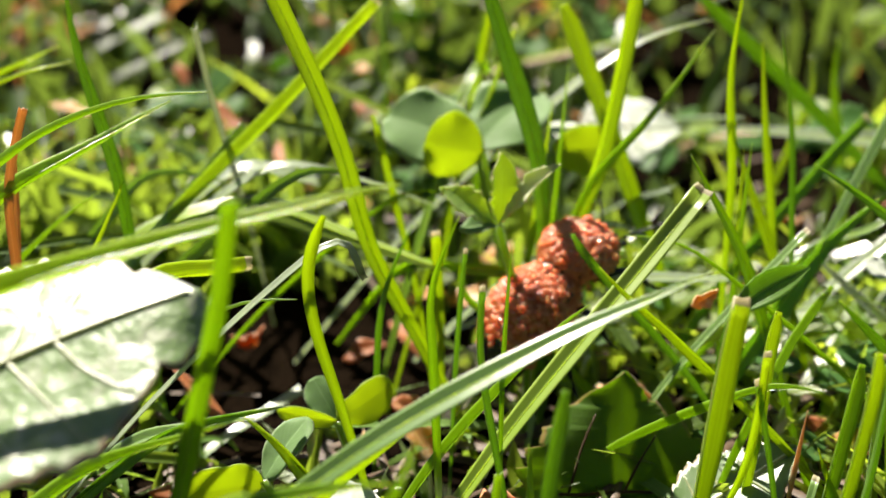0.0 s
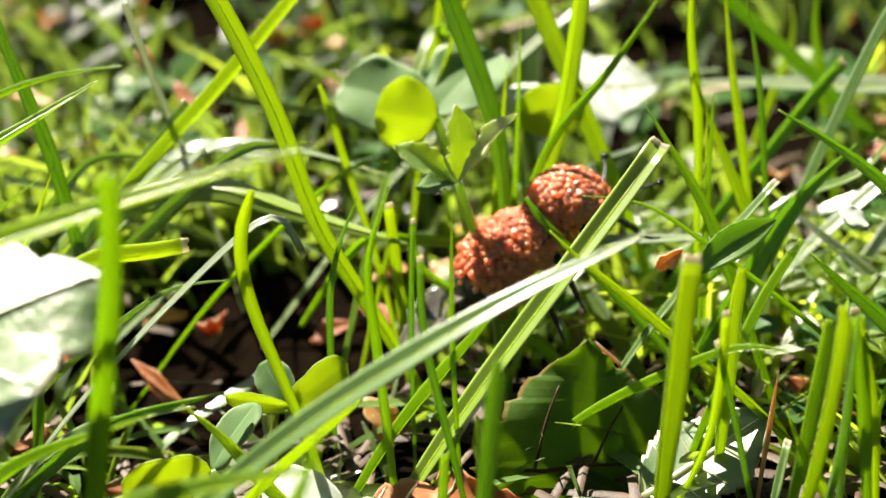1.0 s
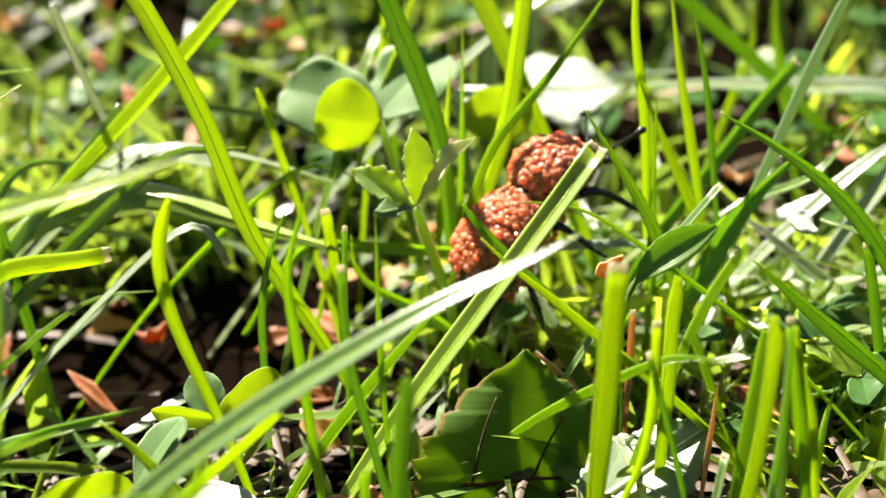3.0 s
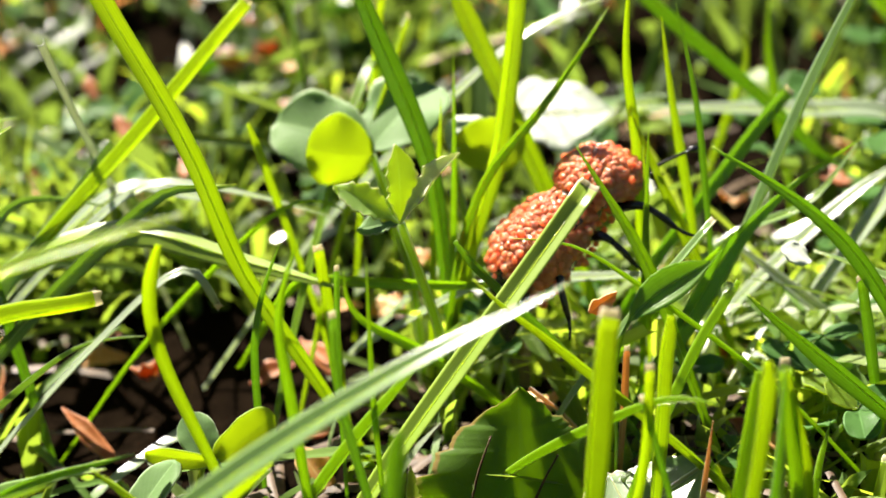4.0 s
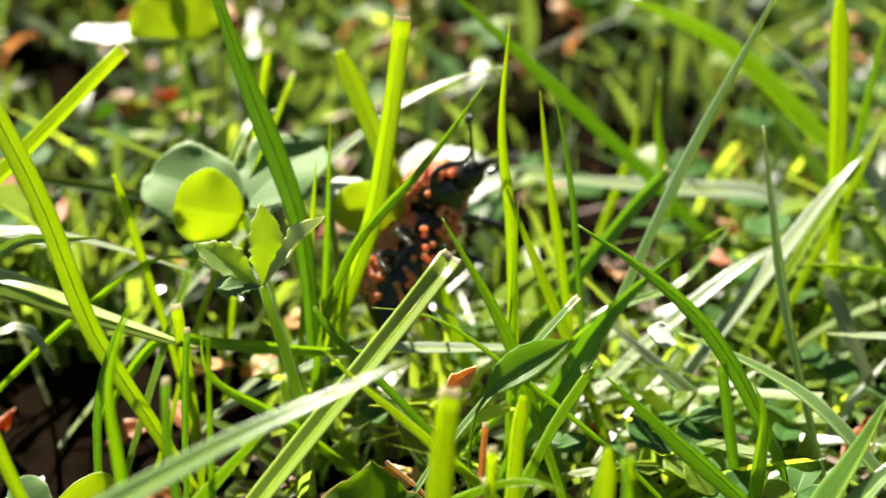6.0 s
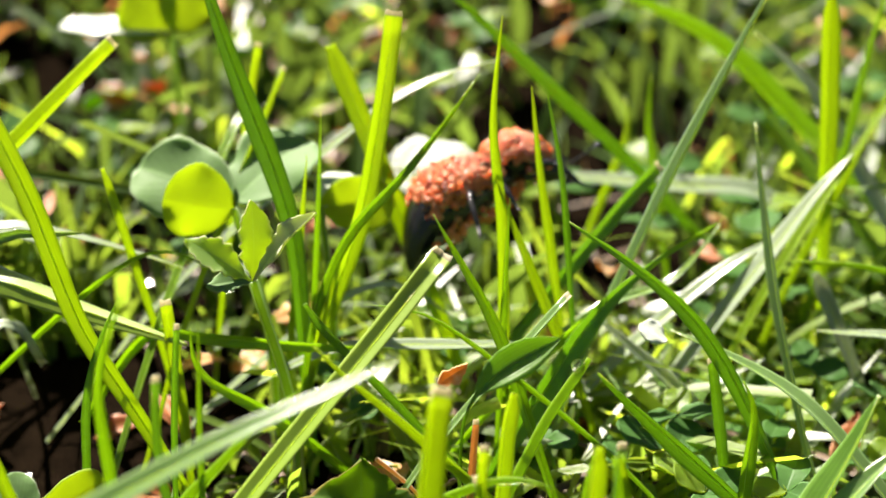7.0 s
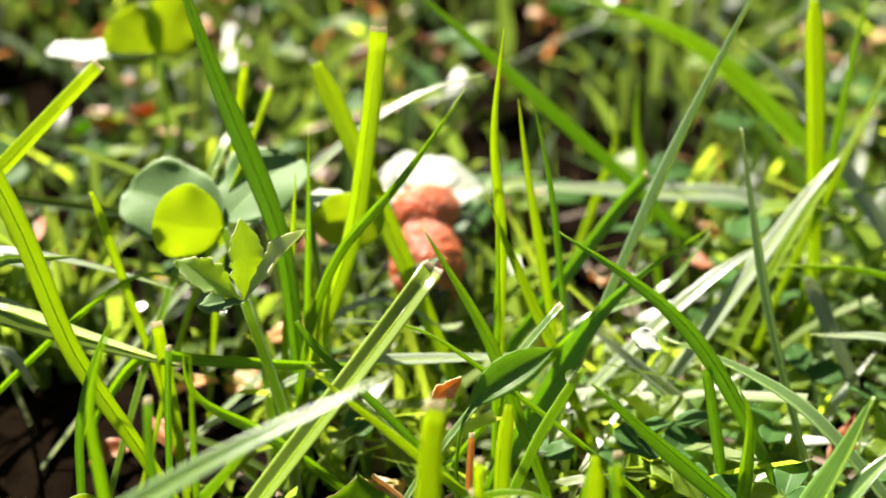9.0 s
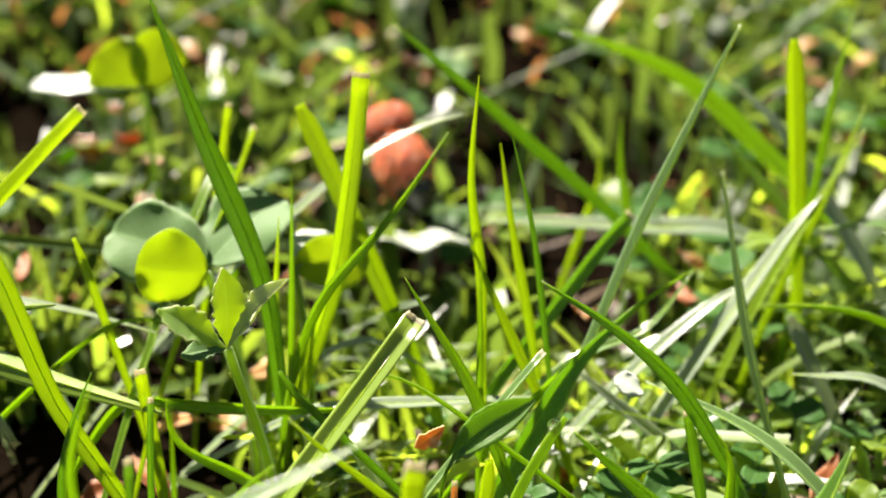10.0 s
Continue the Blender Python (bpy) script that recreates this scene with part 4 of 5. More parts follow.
blade("bright yellow-green sunlit slanting grass blade with a mown-off tip", Y_GRASS, 2.1, "cut", 25, (-0.62, 0.71, 0.33), [(-2.78, 7.10, -0.10), (-2.00, 7.51, 0.92), (-1.04, 8.00, 1.78), (-0.69, 8.18, 1.97), (-0.28, 8.40, 2.25)])
blade("fresh green slanting grass blade tapering to a point", G_GRASS, 3.0, "point", 30, (-0.30, 0.94, 0.13), [(-5.04, 5.23, -0.10), (-3.69, 5.57, 1.46), (-2.03, 6.00, 2.81), (-1.26, 6.20, 3.01), (-0.44, 6.40, 3.00)])
blade("fresh green upright grass blade tapering to a point", G_GRASS, 2.8, "point", 20, (0.53, -0.84, -0.13), [(-1.88, 5.45, -0.10), (-1.40, 5.61, 1.27), (-0.81, 5.80, 2.45), (-0.45, 5.91, 3.14), (-0.21, 6.00, 3.63)])
blade("fresh green slanting grass blade tapering to a point", G_GRASS, 1.8, "point", 30, (-0.16, 0.97, 0.16), [(-5.67, 7.73, -0.10), (-4.65, 7.81, 1.06), (-3.41, 7.90, 2.05), (-2.65, 7.96, 2.30), (-2.06, 8.00, 2.49)])
blade("pale grey-green slanting grass blade tapering to a point", P_GRASS, 1.4, "point", 25, (0.78, 0.11, 0.62), [(-1.76, 7.41, -0.10), (-2.08, 7.50, 0.52), (-2.48, 7.60, 1.01), (-2.91, 7.71, 1.53), (-3.23, 7.80, 1.90)])
blade("deep blue-green upright grass blade tapering to a point", D_GRASS, 1.5, "point", 25, (0.37, -0.92, -0.15), [(-4.07, 8.60, -0.10), (-4.04, 8.60, 0.13), (-3.99, 8.60, 0.25), (-3.80, 8.60, 0.75), (-3.57, 8.60, 1.30)])
blade("bright yellow-green sunlit upright grass blade tapering to a point", Y_GRASS, 0.8, "point", 20, (0.32, -0.95, 0.05), [(3.82, 11.88, -0.10), (3.79, 11.91, 1.11), (3.76, 11.96, 2.29), (3.72, 12.04, 3.80)])
blade("fresh green slanting grass blade tapering to a point", G_GRASS, 0.9, "point", 25, (-0.38, -0.88, -0.29), [(6.18, 9.96, -0.10), (4.75, 10.29, 1.53), (3.00, 10.70, 2.95), (2.60, 10.79, 3.13), (2.09, 10.90, 3.14)])
blade("bright yellow-green sunlit slanting grass blade tapering to a point", Y_GRASS, 1.6, "point", 25, (-0.26, -0.95, -0.14), [(4.75, 9.41, -0.10), (3.96, 9.50, 0.97), (2.38, 9.70, 2.54), (2.01, 9.74, 2.85), (1.63, 9.80, 3.24)])
blade("pale grey-green slanting grass blade with a bleached mown tip", P_GRASS, 1.4, "cutw", 25, (-0.65, -0.34, 0.68), [(1.84, 10.44, -0.10), (2.78, 10.69, 1.39), (3.94, 11.00, 2.68), (4.32, 11.10, 3.09)])
blade("bright yellow-green sunlit upright grass blade with a rounded tip", Y_GRASS, 2.3, "blunt", 30, (0.39, -0.92, 0.07), [(3.27, 9.20, -0.10), (3.32, 9.29, 1.05), (3.39, 9.40, 2.02), (3.42, 9.46, 2.49), (3.49, 9.50, 2.85)])
blade("fresh green upright grass blade with a rounded tip", G_GRASS, 2.2, "blunt", 30, (0.42, -0.90, 0.12), [(3.66, 8.21, -0.10), (3.84, 8.43, 1.16), (4.06, 8.70, 2.23), (4.14, 8.80, 2.62)])
blade("pale grey-green upright grass blade with a bleached mown tip", P_GRASS, 1.4, "cutw", 30, (0.30, -0.94, 0.15), [(4.27, 8.33, -0.10), (4.30, 8.50, 1.15), (4.34, 8.70, 2.21), (4.36, 8.80, 2.72)])
blade("deep blue-green slanting grass blade tapering to a point", D_GRASS, 3.1, "point", 25, (0.23, -0.96, 0.17), [(3.17, 11.08, -0.10), (3.63, 11.32, 0.85), (4.20, 11.60, 1.64), (4.83, 11.92, 2.49), (5.61, 12.20, 3.07)])
blade("deep blue-green slanting grass blade tapering to a point", D_GRASS, 2.6, "point", 25, (-0.33, -0.92, -0.19), [(7.12, 9.95, -0.10), (6.84, 9.99, 0.29), (5.92, 10.14, 1.22), (5.10, 10.28, 1.98), (4.50, 10.38, 2.53)])
blade("fresh green slanting grass blade tapering to a point", G_GRASS, 1.7, "point", 25, (-0.38, 0.91, 0.16), [(-1.01, 8.89, -0.10), (-0.07, 9.12, 1.34), (1.07, 9.40, 2.58), (1.29, 9.45, 2.81), (1.52, 9.50, 2.95)])
blade("deep blue-green slanting grass blade with a rounded tip", D_GRASS, 1.3, "blunt", 25, (-0.18, -0.98, -0.06), [(3.85, 10.70, -0.10), (3.04, 10.79, 1.23), (1.76, 10.93, 2.75), (1.61, 10.95, 2.92), (1.49, 10.97, 3.13)])
blade("fresh green upright grass blade tapering to a point", G_GRASS, 1.3, "point", 25, (0.48, -0.88, 0.02), [(-0.09, 8.84, -0.10), (-0.11, 8.90, 1.18), (-0.15, 9.00, 2.67), (-0.16, 9.04, 3.38), (0.13, 9.10, 4.12)])
blade("fresh green slanting grass blade tapering to a point", G_GRASS, 1.7, "point", 25, (-0.19, -0.98, -0.08), [(2.55, 11.28, -0.10), (1.98, 11.33, 0.65), (1.04, 11.41, 1.52), (0.24, 11.47, 2.04), (0.17, 11.51, 2.60)])
blade("bright yellow-green sunlit upright grass blade tapering to a point", Y_GRASS, 1.6, "point", 25, (-0.07, -1.00, 0.06), [(5.18, 12.17, -0.10), (4.83, 12.23, 1.07), (4.30, 12.34, 2.38), (3.87, 12.43, 3.40), (3.66, 12.48, 3.95)])
blade("fresh green slanting grass blade tapering to a point", G_GRASS, 1.5, "point", 25, (0.16, -0.98, 0.10), [(2.47, 11.67, -0.10), (3.88, 12.00, 1.51), (5.60, 12.40, 2.91), (6.18, 12.53, 3.21), (6.46, 12.60, 3.36)])
blade("bright yellow-green sunlit upright grass blade tapering to a point", Y_GRASS, 1.5, "point", 25, (0.22, -0.97, 0.08), [(4.80, 12.86, -0.10), (4.64, 12.92, 1.43), (4.41, 12.99, 2.95), (4.26, 13.04, 3.85), (4.13, 13.10, 4.91)])
blade("fresh green slanting grass blade tapering to a point", G_GRASS, 1.9, "point", 25, (-0.39, -0.46, 0.80), [(-1.11, 10.73, -0.10), (-0.36, 12.74, 2.24), (0.55, 15.20, 4.32), (0.63, 15.42, 3.66), (0.91, 15.80, 4.59)])
blade("fresh green upright grass blade tapering to a point", G_GRASS, 1.4, "point", 25, (0.48, -0.87, 0.08), [(0.50, 15.32, -0.10), (0.50, 15.47, 1.76), (0.51, 15.72, 3.84), (0.51, 15.77, 4.25), (0.66, 15.86, 4.93)])
blade("fresh green upright grass blade tapering to a point", G_GRASS, 1.7, "point", 25, (0.23, -0.96, 0.16), [(5.93, 9.68, -0.10), (5.96, 9.75, 0.54), (6.04, 9.94, 1.77), (6.07, 10.02, 2.26), (5.94, 10.08, 2.57)])
blade("pale grey-green slanting grass blade tapering to a point", P_GRASS, 2.2, "point", 30, (0.06, -0.50, 0.87), [(8.34, 8.55, -0.10), (7.69, 9.29, 1.03), (6.90, 10.20, 1.98), (6.36, 10.82, 2.27), (5.59, 11.50, 2.45)])
blade("glossy slanting grass blade coloured pale for glare, tapering to a point", W_GRASS, 1.9, "point", 12, (0.14, -0.55, 0.83), [(10.74, 11.17, -0.10), (9.84, 11.54, 1.01), (8.75, 12.00, 1.95), (8.15, 12.25, 1.93), (7.78, 12.40, 1.92)])
blade("fresh green slanting grass blade tapering to a point", G_GRASS, 2.0, "point", 30, (-0.40, -0.80, -0.45), [(11.76, 11.91, -0.10), (10.57, 12.22, 1.29), (9.11, 12.60, 2.47), (8.30, 12.81, 2.65), (7.56, 13.00, 2.61)])
blade("deep blue-green upright grass blade with a rounded tip", D_GRASS, 1.8, "blunt", 25, (0.53, -0.84, 0.09), [(0.58, 6.61, -0.10), (0.69, 6.78, 1.21), (0.83, 7.00, 2.34), (0.92, 7.13, 2.99), (0.98, 7.20, 3.33)])
blade("deep blue-green slanting grass blade tapering to a point", D_GRASS, 1.9, "point", 30, (0.27, -0.96, -0.00), [(-5.03, 8.05, -0.10), (-4.20, 8.30, 0.91), (-3.17, 8.60, 1.76), (-2.66, 8.75, 1.99), (-1.71, 9.00, 2.03)])
blade("deep blue-green upright grass blade tapering to a point", D_GRASS, 1.6, "point", 25, (0.64, -0.76, 0.02), [(-4.36, 9.90, 0.11), (-4.20, 10.06, 1.06), (-4.06, 10.20, 1.89)])
blade("dry straw-brown upright grass blade with a mown-off tip", B_GRASS, 1.3, "cut", 25, (0.60, -0.80, -0.01), [(-4.93, 10.08, -0.10), (-4.90, 10.22, 1.65), (-4.86, 10.40, 3.17), (-4.84, 10.49, 3.95), (-4.57, 10.60, 4.78)])
blade("dry straw-brown upright grass blade with a mown-off tip", B_GRASS, 0.9, "cut", 25, (0.50, -0.84, 0.20), [(-5.04, 9.92, -0.10), (-4.97, 10.22, 1.71), (-4.88, 10.60, 3.29), (-4.85, 10.72, 3.79), (-4.86, 10.80, 4.10)])
blade("glossy upright grass blade coloured pale for glare, with a mown-off tip", W_GRASS, 1.5, "cut", 12, (-0.94, 0.33, 0.11), [(-2.84, 14.78, -0.10), (-2.93, 14.16, 1.85), (-3.04, 13.40, 3.56), (-3.09, 13.05, 4.34), (-3.09, 12.60, 5.24)])
blade("glossy slanting grass blade coloured pale for glare, with a mown-off tip", W_GRASS, 3.1, "cut", 12, (-0.30, -0.33, 0.89), [(-6.32, 12.76, -0.10), (-4.78, 13.05, 1.63), (-2.90, 13.40, 3.14), (-2.30, 13.51, 2.98), (-1.82, 13.60, 2.84)])
blade("pale grey-green slanting grass blade tapering to a point", P_GRASS, 1.7, "point", 25, (0.14, -0.99, -0.03), [(-6.48, 12.41, -0.10), (-5.51, 12.58, 1.54), (-4.32, 12.80, 2.97), (-4.04, 12.85, 3.29), (-3.42, 12.93, 3.24), (-2.92, 13.00, 3.04)])
blade("glossy upright grass blade coloured pale for glare, with a rounded tip", W_GRASS, 2.1, "blunt", 12, (0.13, -0.95, 0.29), [(9.00, 12.68, -0.10), (8.73, 12.82, 0.80), (8.41, 13.00, 1.54), (8.20, 13.11, 1.99), (8.02, 13.20, 2.35)])
blade("glossy slanting grass blade coloured pale for glare, tapering to a point", W_GRASS, 2.2, "point", 12, (-0.44, -0.37, 0.81), [(4.33, 12.87, -0.10), (5.20, 13.11, 0.94), (6.26, 13.40, 1.81), (7.05, 13.62, 2.35), (7.79, 13.80, 2.67)])
blade("pale grey-green slanting grass blade tapering to a point", P_GRASS, 1.6, "point", 25, (-0.41, -0.35, 0.84), [(2.79, 12.32, -0.10), (3.83, 12.54, 1.11), (5.10, 12.80, 2.14), (6.02, 12.99, 2.33), (6.67, 13.20, 3.08)])
blade("glossy slanting grass blade coloured pale for glare, tapering to a point", W_GRASS, 1.8, "point", 12, (0.35, -0.67, 0.65), [(7.14, 11.91, -0.10), (6.41, 12.13, 0.86), (5.51, 12.40, 1.66), (5.17, 12.50, 1.95), (4.83, 12.60, 2.20)])
blade("pale grey-green slanting grass blade tapering to a point", P_GRASS, 2.3, "point", 25, (0.16, -0.98, -0.07), [(-5.80, 11.38, -0.10), (-4.00, 11.61, 1.90), (-1.80, 11.90, 3.65), (-1.47, 11.94, 3.52), (-0.99, 12.00, 3.58)])
blade("glossy lying low grass blade coloured pale for glare, tapering to a point", W_GRASS, 1.8, "point", 12, (0.30, -0.33, 0.89), [(-6.13, 12.48, -0.10), (-4.45, 12.63, 1.76), (-2.40, 12.80, 3.38), (-1.65, 12.86, 3.26), (-1.09, 12.91, 3.12), (-0.07, 13.00, 2.67)])
blade("fresh green slanting grass blade tapering to a point", G_GRASS, 1.0, "point", 25, (0.14, -0.97, -0.19), [(-3.92, 11.92, -0.10), (-2.44, 12.23, 1.58), (-0.63, 12.60, 3.04), (0.01, 12.73, 2.97), (0.28, 12.80, 2.70)])
blade("glossy slanting grass blade coloured pale for glare, tapering to a point", W_GRASS, 1.6, "point", 12, (-0.29, -0.32, 0.90), [(-1.49, 13.50, -1.21), (0.16, 13.50, 0.63), (2.18, 13.50, 2.23), (3.00, 13.50, 1.87), (3.29, 13.50, 1.65)])
blade("glossy slanting grass blade coloured pale for glare, with a bleached mown tip", W_GRASS, 1.0, "cutw", 12, (-0.33, -0.34, 0.88), [(-4.97, 8.50, -0.10), (-3.26, 9.09, 1.89), (-1.17, 9.80, 3.63), (-0.99, 9.86, 3.30), (-0.88, 9.90, 3.08)])
blade("bright yellow-green sunlit slanting grass blade tapering to a point", Y_GRASS, 1.7, "point", 25, (-0.79, -0.18, 0.59), [(4.83, 8.60, 0.14), (5.06, 8.76, 0.62), (5.36, 8.90, 0.94)])
blade("fresh green lying low grass blade tapering to a point", G_GRASS, 2.1, "point", 25, (-0.39, -0.32, 0.86), [(6.59, 7.53, -0.10), (6.11, 7.88, 0.62), (5.52, 8.30, 1.20), (5.35, 8.42, 0.86), (5.03, 8.60, 0.40)])
blade("bright yellow-green sunlit slanting grass blade with a bleached mown tip", Y_GRASS, 1.4, "cutw", 25, (-0.86, -0.26, 0.44), [(5.53, 9.08, -0.10), (5.56, 9.14, 0.12), (5.59, 9.20, 0.24), (5.72, 9.43, 0.64), (5.83, 9.60, 0.93)])
blade("fresh green upright grass blade tapering to a point", G_GRASS, 1.5, "point", 25, (0.58, -0.79, 0.20), [(4.92, 9.23, -0.10), (4.96, 9.31, 0.22), (5.00, 9.40, 0.43), (5.09, 9.60, 0.86), (5.27, 9.80, 1.27)])
blade("pale grey-green upright grass blade with a bleached mown tip", P_GRASS, 1.1, "cutw", 25, (-0.89, -0.31, 0.33), [(3.50, 8.16, -0.10), (3.58, 8.27, 0.42), (3.67, 8.40, 0.82), (3.75, 8.51, 1.14), (3.82, 8.60, 1.39)])
blade("bright yellow-green sunlit upright grass blade tapering to a point", Y_GRASS, 1.2, "point", 25, (-0.17, -0.98, 0.12), [(4.56, 8.14, -0.10), (4.38, 8.21, 0.45), (4.17, 8.30, 0.87), (3.89, 8.41, 1.40), (3.73, 8.50, 1.82)])
blade("fresh green upright grass blade with a mown-off tip", G_GRASS, 1.5, "cut", 25, (0.20, -0.97, 0.15), [(4.53, 8.07, -0.10), (4.47, 8.13, 0.66), (4.41, 8.20, 1.27), (4.33, 8.30, 2.09), (4.24, 8.40, 2.83)])
blade("glossy upright grass blade coloured pale for glare, tapering to a point", W_GRASS, 1.7, "point", 12, (0.17, -0.98, -0.14), [(0.47, 5.51, -0.10), (0.37, 5.33, 1.61), (0.23, 5.10, 3.09), (0.19, 5.03, 3.55), (0.08, 4.96, 3.91), (-0.10, 4.90, 4.12)])
blade("glossy lying low grass blade coloured pale for glare, tapering to a point", W_GRASS, 3.9, "point", 12, (0.08, -0.34, 0.93), [(11.11, 16.50, -0.10), (9.95, 16.50, 1.22), (8.52, 16.50, 2.34), (7.29, 16.50, 2.45), (5.90, 16.50, 2.60), (4.44, 16.50, 2.71)])
blade("pale grey-green slanting grass blade tapering to a point", P_GRASS, 2.9, "point", 20, (-0.59, -0.75, -0.30), [(11.21, 15.15, -0.10), (10.31, 15.44, 1.42), (9.21, 15.80, 2.73), (8.76, 15.95, 3.25), (7.97, 16.20, 4.11)])
blade("glossy slanting grass blade coloured pale for glare, tapering to a point", W_GRASS, 3.2, "point", 12, (0.21, -0.84, 0.50), [(11.19, 14.79, -0.10), (10.33, 15.34, 1.86), (9.29, 16.00, 3.58), (8.88, 16.26, 4.24), (8.13, 16.60, 4.90)])
blade("bright yellow-green sunlit upright grass blade tapering to a point", Y_GRASS, 2.7, "point", 20, (0.46, -0.89, 0.00), [(7.62, 14.20, -0.10), (8.30, 14.56, 1.69), (9.14, 15.00, 3.25), (9.57, 15.22, 4.02), (9.90, 15.40, 4.64)])
blade("pale grey-green slanting grass blade tapering to a point", P_GRASS, 3.1, "point", 20, (0.10, -0.53, 0.84), [(12.72, 12.48, -0.10), (11.46, 13.39, 1.62), (9.93, 14.50, 3.11), (9.58, 14.75, 2.92), (9.19, 15.00, 2.90)])
blade("bright yellow-green sunlit upright grass blade with a bleached mown tip", Y_GRASS, 1.4, "cutw", 20, (0.56, -0.83, -0.01), [(-0.22, 14.64, -0.10), (0.08, 14.81, 1.95), (0.54, 15.10, 4.26), (0.62, 15.16, 4.68), (0.70, 15.20, 5.05)])
blade("bright yellow-green sunlit slanting grass blade with a bleached mown tip", Y_GRASS, 1.5, "cutw", 20, (0.81, -0.58, 0.03), [(-0.84, 12.10, -0.10), (-0.11, 13.23, 2.18), (0.78, 14.60, 4.19), (0.90, 14.78, 4.45), (1.04, 15.00, 4.77)])
blade("bright yellow-green sunlit upright grass blade tapering to a point", Y_GRASS, 2.3, "point", 20, (0.62, -0.77, 0.10), [(5.09, 16.09, -0.10), (5.55, 16.50, 1.29), (6.11, 17.00, 2.48), (6.43, 17.29, 3.16), (6.41, 17.50, 3.68)])
blade("fresh green upright grass blade tapering to a point", G_GRASS, 1.9, "point", 20, (0.13, -0.98, 0.12), [(7.33, 16.96, -0.10), (7.16, 17.04, 1.10), (6.92, 17.16, 2.39), (6.75, 17.25, 3.26), (6.77, 17.34, 4.09)])

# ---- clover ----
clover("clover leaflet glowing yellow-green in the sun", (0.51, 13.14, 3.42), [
    (CLOVER_SUN_TINT, (-0.26, 12.85, 3.68), 10.0, (0.28, -0.95, 0.05), -9),
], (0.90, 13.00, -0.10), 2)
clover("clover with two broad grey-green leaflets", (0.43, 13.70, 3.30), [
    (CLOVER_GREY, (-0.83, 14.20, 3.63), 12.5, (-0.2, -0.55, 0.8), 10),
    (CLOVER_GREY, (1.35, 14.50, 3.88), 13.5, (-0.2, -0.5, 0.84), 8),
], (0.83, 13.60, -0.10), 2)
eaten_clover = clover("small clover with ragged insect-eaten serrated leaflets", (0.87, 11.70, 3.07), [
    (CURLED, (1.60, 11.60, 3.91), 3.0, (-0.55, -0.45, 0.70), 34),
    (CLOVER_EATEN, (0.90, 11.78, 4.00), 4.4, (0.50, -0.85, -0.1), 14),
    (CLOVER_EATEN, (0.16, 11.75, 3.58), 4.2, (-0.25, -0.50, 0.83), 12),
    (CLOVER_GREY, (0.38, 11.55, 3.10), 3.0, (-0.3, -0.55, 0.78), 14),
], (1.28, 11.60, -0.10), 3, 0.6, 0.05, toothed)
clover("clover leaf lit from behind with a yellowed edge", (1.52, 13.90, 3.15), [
    (CLOVER_SUN_TINT, (2.49, 13.80, 3.30), 8.5, (0.28, -0.95, 0.05), 10),
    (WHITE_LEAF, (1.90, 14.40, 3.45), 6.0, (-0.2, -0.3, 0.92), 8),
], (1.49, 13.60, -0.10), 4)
clover("clover with broad leaflets low in the grass, one coloured as sunlit", (-2.01, 9.10, 1.02), [
    (CLOVER_SUN_TINT, (-2.82, 8.70, 1.11), 7.0, (0.28, -0.95, 0.05), 6),
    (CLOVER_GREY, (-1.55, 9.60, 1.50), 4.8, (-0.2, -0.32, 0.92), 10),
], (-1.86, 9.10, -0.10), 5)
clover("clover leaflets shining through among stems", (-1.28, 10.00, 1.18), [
    (CLOVER_SUN_TINT, (-0.65, 10.40, 1.46), 5.5, (0.28, -0.95, 0.05), 6),
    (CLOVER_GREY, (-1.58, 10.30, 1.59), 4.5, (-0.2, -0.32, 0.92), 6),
    (CLOVER_SUN_TINT, (-1.93, 9.80, 1.47), 2.4, (0.28, -0.95, 0.05), 20),
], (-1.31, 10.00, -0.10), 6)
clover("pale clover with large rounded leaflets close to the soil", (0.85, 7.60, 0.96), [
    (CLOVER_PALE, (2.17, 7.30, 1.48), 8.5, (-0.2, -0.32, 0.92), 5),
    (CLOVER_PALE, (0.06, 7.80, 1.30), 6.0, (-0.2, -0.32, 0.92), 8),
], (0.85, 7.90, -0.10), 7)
clover("glossy clover leaflet coloured white for glare close to the soil", (-0.60, 8.60, 0.70), [
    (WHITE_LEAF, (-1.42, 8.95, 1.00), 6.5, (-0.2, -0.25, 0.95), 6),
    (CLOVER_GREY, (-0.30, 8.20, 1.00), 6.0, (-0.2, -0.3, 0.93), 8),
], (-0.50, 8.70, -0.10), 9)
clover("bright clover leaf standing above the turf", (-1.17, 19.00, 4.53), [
    (CLOVER_SUN_TINT, (-1.86, 19.00, 5.16), 12.0, (0.28, -0.95, 0.05), 8),
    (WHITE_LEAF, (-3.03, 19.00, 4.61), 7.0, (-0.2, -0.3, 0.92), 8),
    (CLOVER_SUN_TINT, (-0.70, 19.30, 5.42), 10.0, (0.28, -0.95, 0.05), 8),
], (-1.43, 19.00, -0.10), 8)


